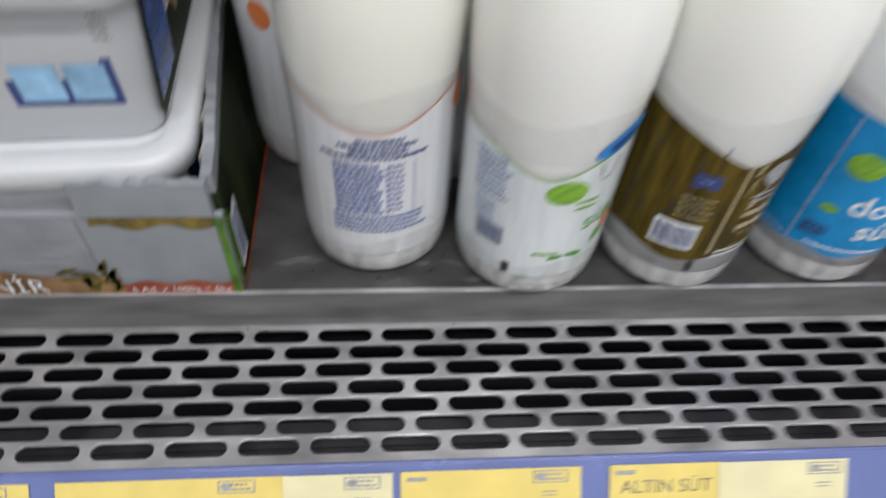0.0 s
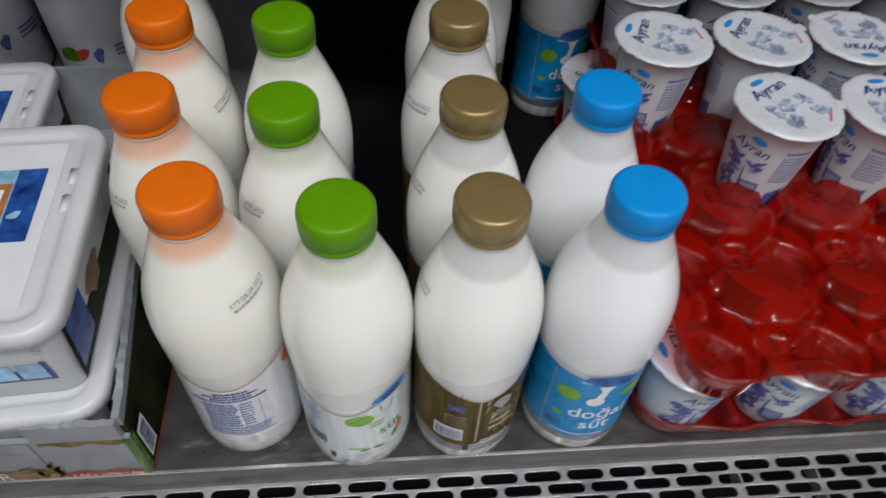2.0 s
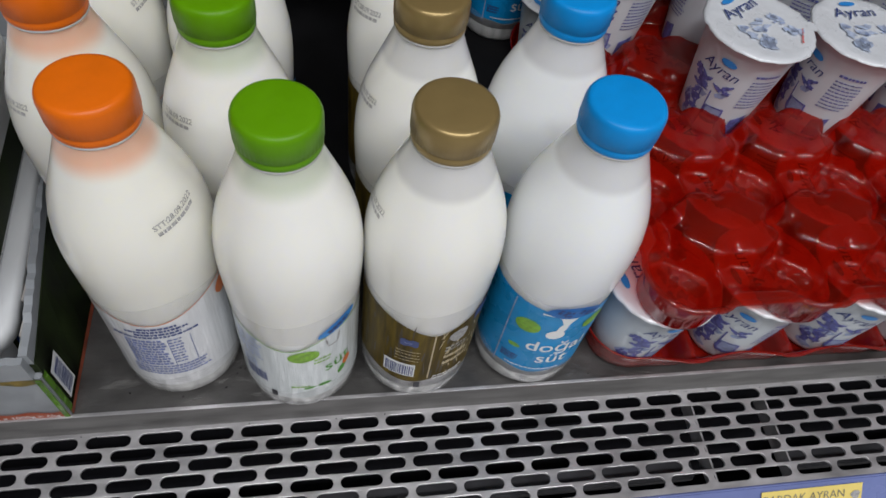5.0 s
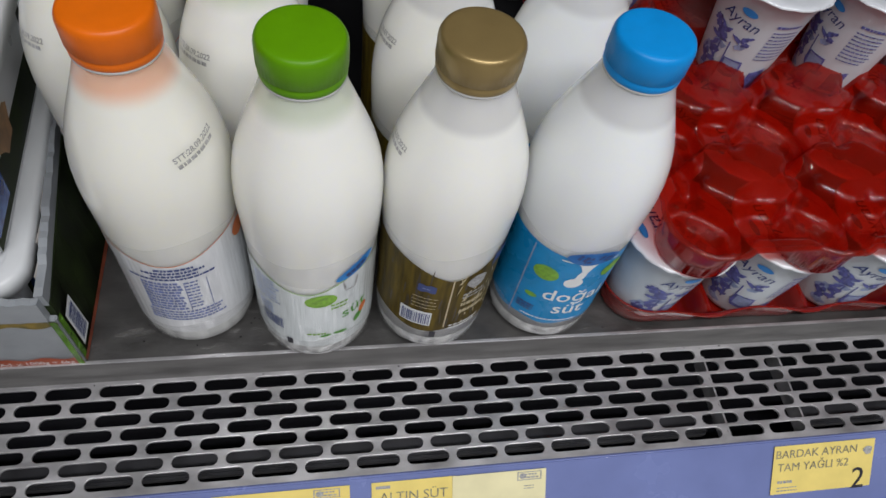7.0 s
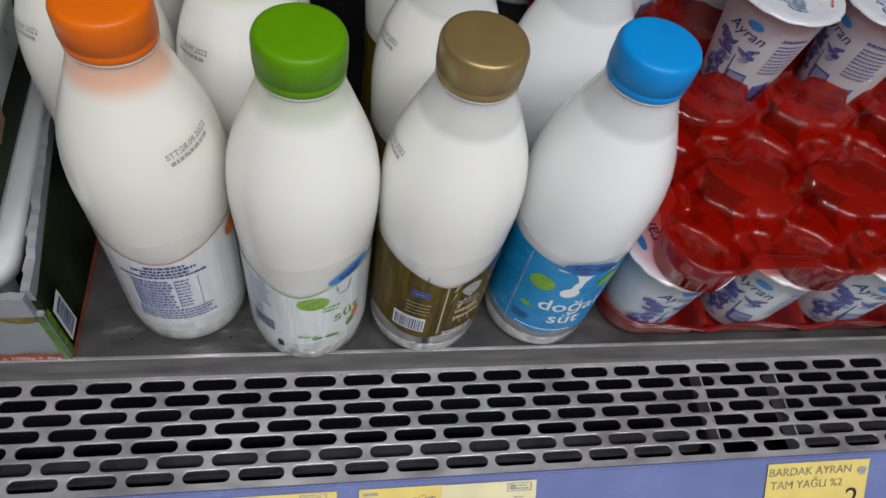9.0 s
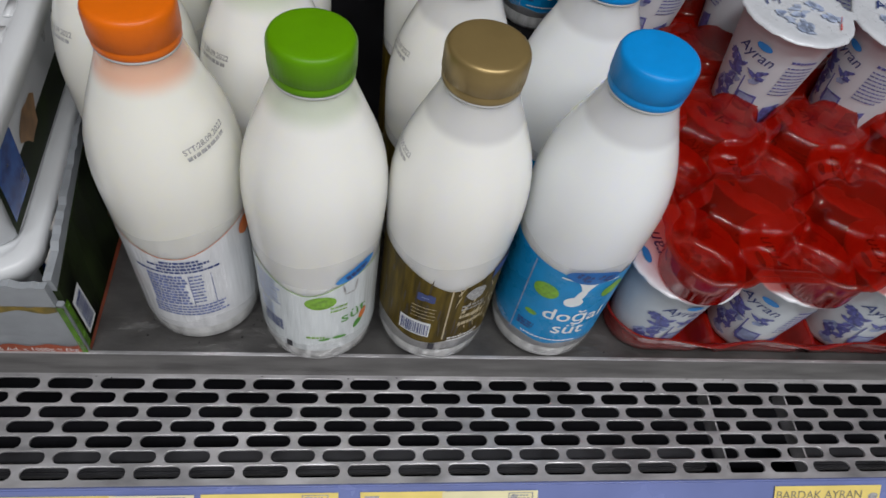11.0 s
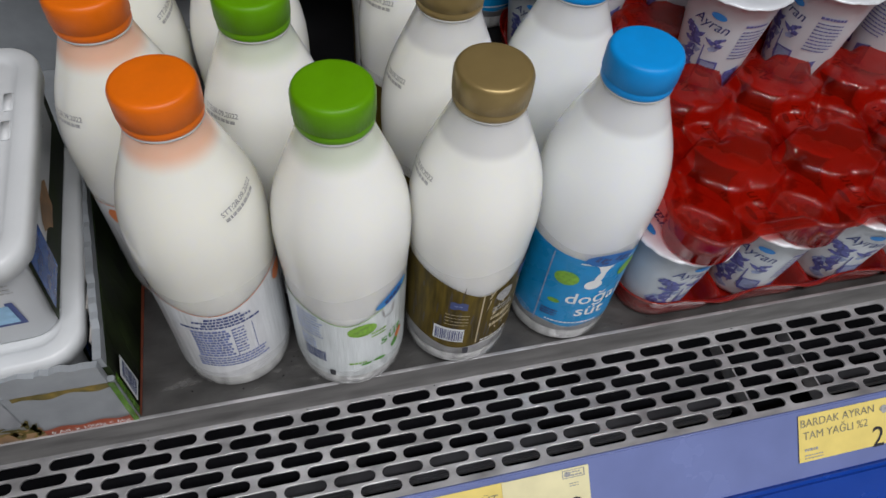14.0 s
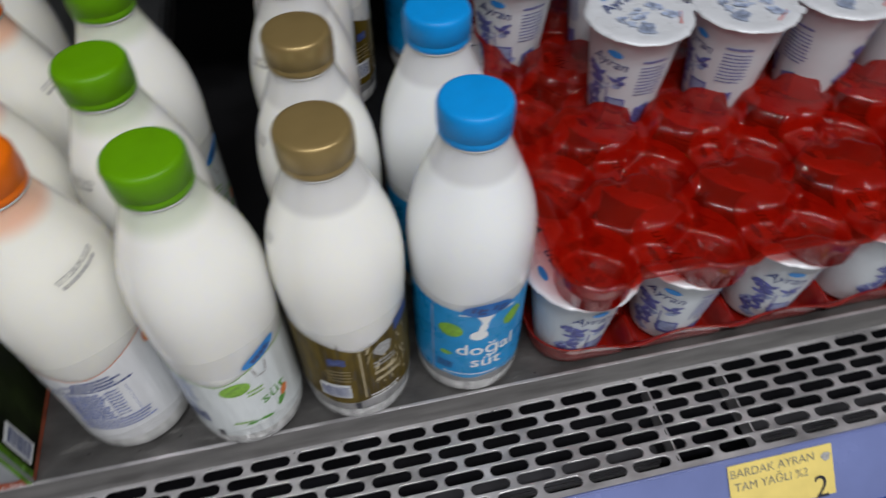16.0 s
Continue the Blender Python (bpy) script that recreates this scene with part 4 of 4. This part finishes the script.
    for n in range(len(row) - 1):
        for q in range(5):
            faces2.append((n * 6 + q, (n + 1) * 6 + q, (n + 1) * 6 + q + 1, n * 6 + q + 1))
    rim = bpy.data.meshes.new("rim")
    rim.from_pydata(verts2, [], faces2)
    return sheet, rim


def cup_tray(meshes, mat, label):
    t = thing("cup_tray", label, "tray", "red trays")
    mesh_part("sheet", meshes[0], mat, t, "clear red sheet with round pockets")
    mesh_part("rim", meshes[1], mat, t, "thin turned-out lip")


def build_cups():
    cup_tray(tray_mesh(0.1430, 0.62, -0.0280, 0.37, 0.0012, 0.024, 0.026, 2), REDEDGE, "clear red thermoformed tray under the cups")
    cup_tray(stacking_tray(), REDTRAY, "clear red thermoformed tray lying on the lower cups")
    first = drink_cup()
    rnd = random.Random(9)
    lower = [(x, y) for y in ROWS_Y for x in COLS]
    first.matrix_basis = pose(*lower[0], 0.003, 0, 0, 14)

    def turn_lid(cup, degrees):
        for ob in cup.children:
            if ob.name.startswith("lid"):
                ob.rotation_euler[2] = radians(degrees) - cup.rotation_euler[2]

    turn_lid(first, 96)
    for i, (x, y) in enumerate(lower[1:]):
        a = (-30, -8, 30, 10, 60)[i % 5] if i < 5 else rnd.uniform(0, 360)
        turn_lid(copy_thing(first, pose(x, y, 0.003, 0, 0, a)), rnd.uniform(70, 130))
    # place, turn of the cup, turn of its lid
    upper = [(0.2615, 0.154, -40, 32), (0.3490, 0.150, -70, 4), (0.4350, 0.148, 60, 10), (0.520, 0.152, 15, 40)]
    upper += [(0.1885, 0.248, -30, 66), (0.2770, 0.248, 48, 52), (0.3650, 0.248, 100, 172), (0.450, 0.246, 100, 190), (0.536, 0.246, 20, 80)]
    upper += [(0.199, 0.340, 60, 150), (0.283, 0.338, 175, 175), (0.371, 0.340, 140, 160), (0.458, 0.340, 20, 200), (0.543, 0.340, 80, 60)]
    for x, y, a, lid_turn in upper:
        cup = copy_thing(first, pose(x, y, TRAY_UP + 0.0030, 0, 0, a))
        turn_lid(cup, lid_turn)


build_cups()

# ---- cheese tubs in a carton ----
TUB_W, TUB_D, TUB_H = 0.150, 0.190, 0.078


def cheese_tub():
    t = thing("cheese_tub", "white plastic cheese tub with a printed lid", "tub", "cheese tubs")
    rings = [rounded(TUB_W - 0.034, TUB_D - 0.034, 0.012, 0.002), rounded(TUB_W - 0.026, TUB_D - 0.026, 0.014, 0.0), rounded(TUB_W - 0.022, TUB_D - 0.022, 0.016, 0.003), rounded(TUB_W - 0.010, TUB_D - 0.010, 0.02, TUB_H - 0.006), rounded(TUB_W - 0.008, TUB_D - 0.008, 0.02, TUB_H)]
    body = part("body", loft(rings), TUBW, t)
    W, D, z = TUB_W, TUB_D, TUB_H
    rings = [rounded(W - 0.002, D - 0.002, 0.022, z - 0.008), rounded(W, D, 0.023, z - 0.0075), rounded(W + 0.001, D + 0.001, 0.023, z + 0.003), rounded(W - 0.001, D - 0.001, 0.023, z + 0.0055), rounded(W - 0.005, D - 0.005, 0.021, z + 0.0068), rounded(W - 0.020, D - 0.020, 0.016, z + 0.0065), rounded(W - 0.0235, D - 0.0235, 0.014, z + 0.0058), rounded(W - 0.027, D - 0.027, 0.012, z + 0.0044), rounded(W - 0.034, D - 0.034, 0.010, z + 0.0044), rounded(W - 0.038, D - 0.038, 0.009, z + 0.0050), rounded(W - 0.06, D - 0.07, 0.006, z + 0.0050)]
    lid = part("lid", loft(rings), LIDW, t, "white rimmed plastic lid")
    for k in range(2):
        y = 0.004 + 0.026 * k
        part("lid_rib", box(W / 2 - 0.0185, W / 2 - 0.0125, y, y + 0.017, z + 0.0045, z + 0.0060, 0.0008), LIDW, lid)
    top, x = on_top(z + 0.0054), W / 2 - 0.030
    film = lay("picture_film", flat_grid(-0.053, x + 0.006, -0.074, 0.074, 4, 2), top, FILM, lid, "white printed film on the lid")
    t2 = on_top(z + 0.0057)
    lay("picture_blue", flat_grid(x - 0.022, x - 0.003, -0.020, 0.048, 4, 2), t2, PIC_BLUE, film)
    lay("picture_sky", flat_grid(x - 0.040, x - 0.022, -0.020, 0.048, 4, 2), t2, PIC_LBLUE, film)
    lay("picture_green", flat_grid(x - 0.062, x - 0.040, lambda s: -0.024 + 0.4 * (s - x + 0.051), 0.048, 4, 2), t2, PIC_GREEN, film)
    lay("picture_wall", flat_grid(-0.052, x - 0.062, -0.006, 0.046, 4, 2), t2, PIC_TAN, film)
    lay("picture_board", flat_oval(-0.036, -0.010, 0.014, 0.010, 30, 14, 0.1), on_top(z + 0.0060), PIC_TAN, film)
    t3 = on_top(z + 0.0060)
    lay("picture_house", flat_grid(0.001, 0.022, -0.004, 0.034, 3, 2), t3, PIC_TAN, film)
    lay("picture_cheese", join_flat(flat_grid(0.006, 0.018, 0.002, 0.028, 3, 2), flat_oval(-0.014, -0.019, 0.016, 0.006)), on_top(z + 0.0063), INK_WHITE, film)
    lay("picture_shine", join_flat(flat_oval(0.013, 0.012, 0.0028, 0.008, 10), flat_oval(0.030, 0.003, 0.005, 0.003, 20, 9, 0.3)), on_top(z + 0.0066), PIC_LBLUE, film)
    front = lambda s, h: (s + 0.020, -(TUB_D / 2 - 0.0115 + 0.006 * (h / TUB_H)) - 0.0006, h)
    lay("front_brand_shape", flat_oval(0.004, 0.062, 0.018, 0.0055, 0, 14, 0.1), front, INK_SKY, body)
    lay("front_small_print", join_flat(flat_bars(-0.026, 0.065, 0.014, 4, 0.0036, 0.0012, 71), flat_bars(0.032, 0.067, 0.014, 4, 0.0036, 0.0012, 73)), front, INK_GREY, body)
    lay("front_window", join_flat(flat_grid(-0.010, 0.034, lambda s: 0.022, lambda s: 0.046, 4, 1)), front, INK_NAVY, body)
    front2 = lambda s, h: (s + 0.020, front(s, h)[1] - 0.0004, h)
    lay("front_window_panes", join_flat(flat_grid(-0.006, 0.012, 0.025, 0.0435, 2, 1), flat_grid(0.0145, 0.031, 0.025, 0.0435, 2, 1)), front2, PIC_LBLUE, body)
    side = lambda s, h: (TUB_W / 2 - 0.0115 + 0.006 * (h / TUB_H) + 0.0006, s, h)
    lay("side_picture", flat_grid(-0.078, 0.080, 0.006, 0.069, 5, 2), side, CARD_GREEN, body, "dark printed side picture")
    lay("side_picture_blue", flat_grid(-0.074, -0.040, 0.014, 0.064, 3, 2), lambda s, h: (side(s, h)[0] + 0.0004, s, h), PIC_BLUE, body)
    lay("side_picture_board", flat_oval(-0.014, 0.040, 0.018, 0.013, 0, 14, 0.2), lambda s, h: (side(s, h)[0] + 0.0004, s, h), CARD_BROWN, body)
    return t


CX1, CY0 = -0.2365, -0.036
CARTON_H = 0.083


def carton():
    x0, x1, y0, y1, h = -0.62, CX1, CY0, 0.366, CARTON_H
    t = thing("cheese_carton", "open printed carton tray holding cheese tubs", "carton")
    part("bottom", box(x0 + 0.005, x1 - 0.005, y0 + 0.005, y1 - 0.005, 0.0005, 0.004), CARD_W, t, "", False)
    th = 0.0042
    part("front_wall", box(x0, x1, y0, y0 + th, 0.0005, h - 0.022, 0.0008), CARD_W, t, "white printed carton front", False)
    # the side towards the bottles leans in further back
    lean = lambda y: min(0.019, 0.125 * max(0, y - y0 - 0.006))
    ys = [y0 + th + (y1 - y0 - th) * k / 14 for k in range(15)]
    part("side_wall", loft([[(x1, y, 0.0005), (x1 - lean(y), y, h - 0.010), (x1 - th - lean(y), y, h - 0.010), (x1 - th, y, 0.0005)] for y in ys]), CARD_GREEN, t, "dark green printed carton side", False)
    part("side_wall", box(x0, x0 + th, y0 + th, y1, 0.0005, h, 0.0008), CARD_GREEN, t, "", False)
    part("rear_wall", box(x0 + th, x1 - th, y1 - th, y1, 0.0005, h, 0.0008), CARD_W, t, "", False)
    # folded-over white top band with a torn edge
    rnd = random.Random(6)

    def torn(points, normal, tall):
        bm = bmesh.new()
        prev = None
        for px, py in points:
            top = h + rnd.uniform(-0.0022, 0.0012)
            a = bm.verts.new((px + normal[0] * 0.0012, py + normal[1] * 0.0012, h - tall))
            b = bm.verts.new((px + normal[0] * 0.0010, py + normal[1] * 0.0010, top))
            c = bm.verts.new((px - normal[0] * th, py - normal[1] * th, top - 0.0006))
            d = bm.verts.new((px - normal[0] * th, py - normal[1] * th, h - tall))
            row = (a, b, c, d)
            if prev:
                for i in range(4):
                    bm.faces.new((prev[i], row[i], row[(i + 1) % 4], prev[(i + 1) % 4]))
            else:
                bm.faces.new(row)
            prev = row
        bm.faces.new(prev[::-1])
        return bm

    part("torn_band", torn([(x1 - 0.002 - lean(y0 + 0.004 + 0.006 * k), y0 + 0.004 + 0.006 * k) for k in range(54)], (1, 0), 0.011), CARD_W, t, "white torn carton edge", False)
    part("torn_band", torn([(x1 - 0.004 - 0.004 * k, y0 + 0.0) for k in range(16)], (0, -1), 0.022), CARD_W, t, "white torn carton edge", False)
    for i in range(14):
        y = y0 + 0.02 + i * 0.024
        part("ragged_ply", box(x1 - 0.0085 - lean(y) - rnd.uniform(0, 0.001), x1 - 0.0068 - lean(y), y, y + 0.022, h - 0.012, h - rnd.uniform(0.0, 0.004), 0.0004), CARD_EDGE, t, "", False)
    f = on_front(y0 - 0.0006)
    lay("grey_panel", flat_grid(x1 - 0.30, x1 - 0.068, 0.022, 0.060, 6, 2), f, GREYPRINT, t, "grey printed panel")
    lay("panel_lines", flat_bars(x1 - 0.125, 0.056, 0.10, 6, 0.006, 0.0012, 81), on_front(y0 - 0.0010), CARD_W, t)
    lay("olive_band", flat_grid(x1 - 0.062, x1, lambda s: 0.0535 - 0.002 * math.sin(s * 220), lambda s: 0.0605 + 0.0015 * math.sin(s * 300), 30, 2), f, CARD_OLIVE, t, "olive leaf printed band")
    lay("brown_band", flat_grid(x1 - 0.30, x1 - 0.060, 0.001, lambda s: 0.020 + 0.005 * math.sin(s * 45), 40, 2), on_front(y0 - 0.0009), CARD_BROWN, t, "brown printed band")
    lay("herb_print", join_flat(*[flat_oval(x1 - 0.073 + rnd.uniform(-0.012, 0.012), 0.016 + rnd.uniform(-0.012, 0.010), 0.006, 0.0016, rnd.uniform(0, 180), 8, 0.3, k) for k in range(16)]), on_front(y0 - 0.0012), CARD_OLIVE, t)
    lay("red_band", flat_grid(x1 - 0.060, x1, 0.001, lambda s: 0.0105 + 0.0015 * math.sin(s * 260), 30, 2), on_front(y0 - 0.0009), CARD_REDB, t, "brick red printed band")
    lay("weight_writing", flat_text("6 Ad. x 1000g = 6kg", 0.0062, x1 - 0.031, 0.0055), on_front(y0 - 0.0015), INK_WHITE, t)
    lay("name_writing", flat_text("PEYNİR", 0.016, x1 - 0.125, 0.0085), on_front(y0 - 0.0015), INK_WHITE, t)
    lay("green_edge", flat_grid(x1 - 0.004, x1 - 0.0001, 0.001, 0.060, 2, 3), on_front(y0 - 0.0012), PIC_GREEN, t)
    sd = lambda s, hh: (x1 + 0.0007 - lean(s) * hh / (h - 0.010), s, hh)
    lay("side_edge", flat_grid(y0 + 0.001, y0 + 0.006, 0.001, 0.060, 2, 3), sd, PIC_GREEN, t)
    lay("barcode_panel", flat_grid(y0 + 0.009, y0 + 0.025, 0.010, 0.050, 3, 3), sd, INK_WHITE, t, "white barcode panel")
    lay("barcode", flat_barcode(y0 + 0.017, 0.030, 0.032, 0.012, 7, 90), lambda s, hh: (sd(s, hh)[0] + 0.0004, s, hh), INK_NAVY, t)
    lay("side_red_band", flat_grid(y0 + 0.001, y1 - 0.01, 0.001, 0.006, 30, 1), lambda s, hh: (sd(s, hh)[0] + 0.0003, s, hh), CARD_REDB, t)
    return t


carton()
tub = cheese_tub()
TX = CX1 - 0.0105 - TUB_W / 2
TY = CY0 + 0.006 + TUB_D / 2
tub.matrix_basis = pose(CX1 - 0.0105, CY0 + 0.006, 0.0045, 0, 0, 4.5) @ pose(-TUB_W / 2, TUB_D / 2, 0)
for tx, ty, tz, a in ((TX - 0.170, TY, 0.0045, 3), (TX - 0.128, TY + 0.203, 0.0045, 4), (TX - 0.007, TY + 0.002, 0.0875, 3.5)):
    copy_thing(tub, pose(tx, ty, tz, 0, 0, a))


# ---- buckets on the rear step ----
def bucket(x, y, a):
    t = thing("yoghurt_bucket", "white plastic yoghurt bucket on the rear step", "bucket", "yoghurt buckets", (x, y, 0.0303))
    t.rotation_euler[2] = radians(a)
    rad = lambda h: 0.052 + 0.10 * h * 0.12
    prof = [(0.0, 0.003), (0.044, 0.003), (0.047, 0.0), (0.0505, 0.002), (0.052, 0.006)] + [(rad(h), h) for h in (0.05, 0.1, 0.13)] + [(0.057, 0.132), (0.057, 0.142), (0.054, 0.144)]
    body = part("body", turned(prof, 44), TUBW, t)
    part("lid", turned([(0.0535, 0.1405), (0.0590, 0.1410), (0.0592, 0.1470), (0.0570, 0.1490), (0.054, 0.1475), (0.02, 0.1470)], 44), LIDW, t)
    w = round_about(rad, -10, 0.0007)
    lay("leaf_print", flat_oval(-0.022, 0.052, 0.012, 0.009, 20, 12, 0.2), w, PIC_GREEN, body)
    lay("flower_print", flat_oval(-0.006, 0.055, 0.008, 0.007, 0, 10, 0.4), w, INK_RED, body)
    lay("violet_print", join_flat(flat_oval(0.010, 0.054, 0.006, 0.008, 0, 9, 0.4), flat_bars(0.042, 0.064, 0.030, 3, 0.005, 0.003, 91)), w, INK_VIOLET, body)
    lay("mark", flat_grid(0.058, 0.062, 0.030, 0.046, 2), w, INK_BLACK, body)


bucket(-0.355, 0.434, 8)
bucket(-0.482, 0.446, 40)

# ---- price tags, last small things ----
price_tag(0.2635, 0.352, [("BARDAK AYRAN", 0.0096, -0.007), ("TAM YAĞLI %2", 0.0096, -0.009)], digit="2", foot=True)
price_tag(-0.0475, 0.0120, [("ALTIN SÜT", 0.0100, 0.000)], brand=True)
price_tag(0.0098, 0.0790, [("", 0.006, 0)], pale=True, mark=0.022, digit="9")
price_tag(-0.154, -0.0625, [("", 0.006, 0)], mark=0.030, brand=True)
price_tag(-0.212, -0.158, [("", 0.006, 0)], pale=True, mark=0.012)
price_tag(-0.320, -0.2085, [("", 0.006, 0)], mark=0.030)
price_tag(-0.430, -0.332, [("", 0.006, 0)], mark=0.030)
price_tag(0.47, 0.56, [("", 0.006, 0)], mark=0.030)


def ceiling_light(x, y):
    t = thing("ceiling_light", "long white ceiling luminaire over the aisle", "ceiling light", "ceiling lights", (x, y, 2.30))
    part("housing", box(-1.35, 1.35, -0.14, 0.14, 0.0, 0.10, 0.01), LIGHTGREY, t)


ceiling_light(0.30, -1.05)
ceiling_light(0.6, -2.3)
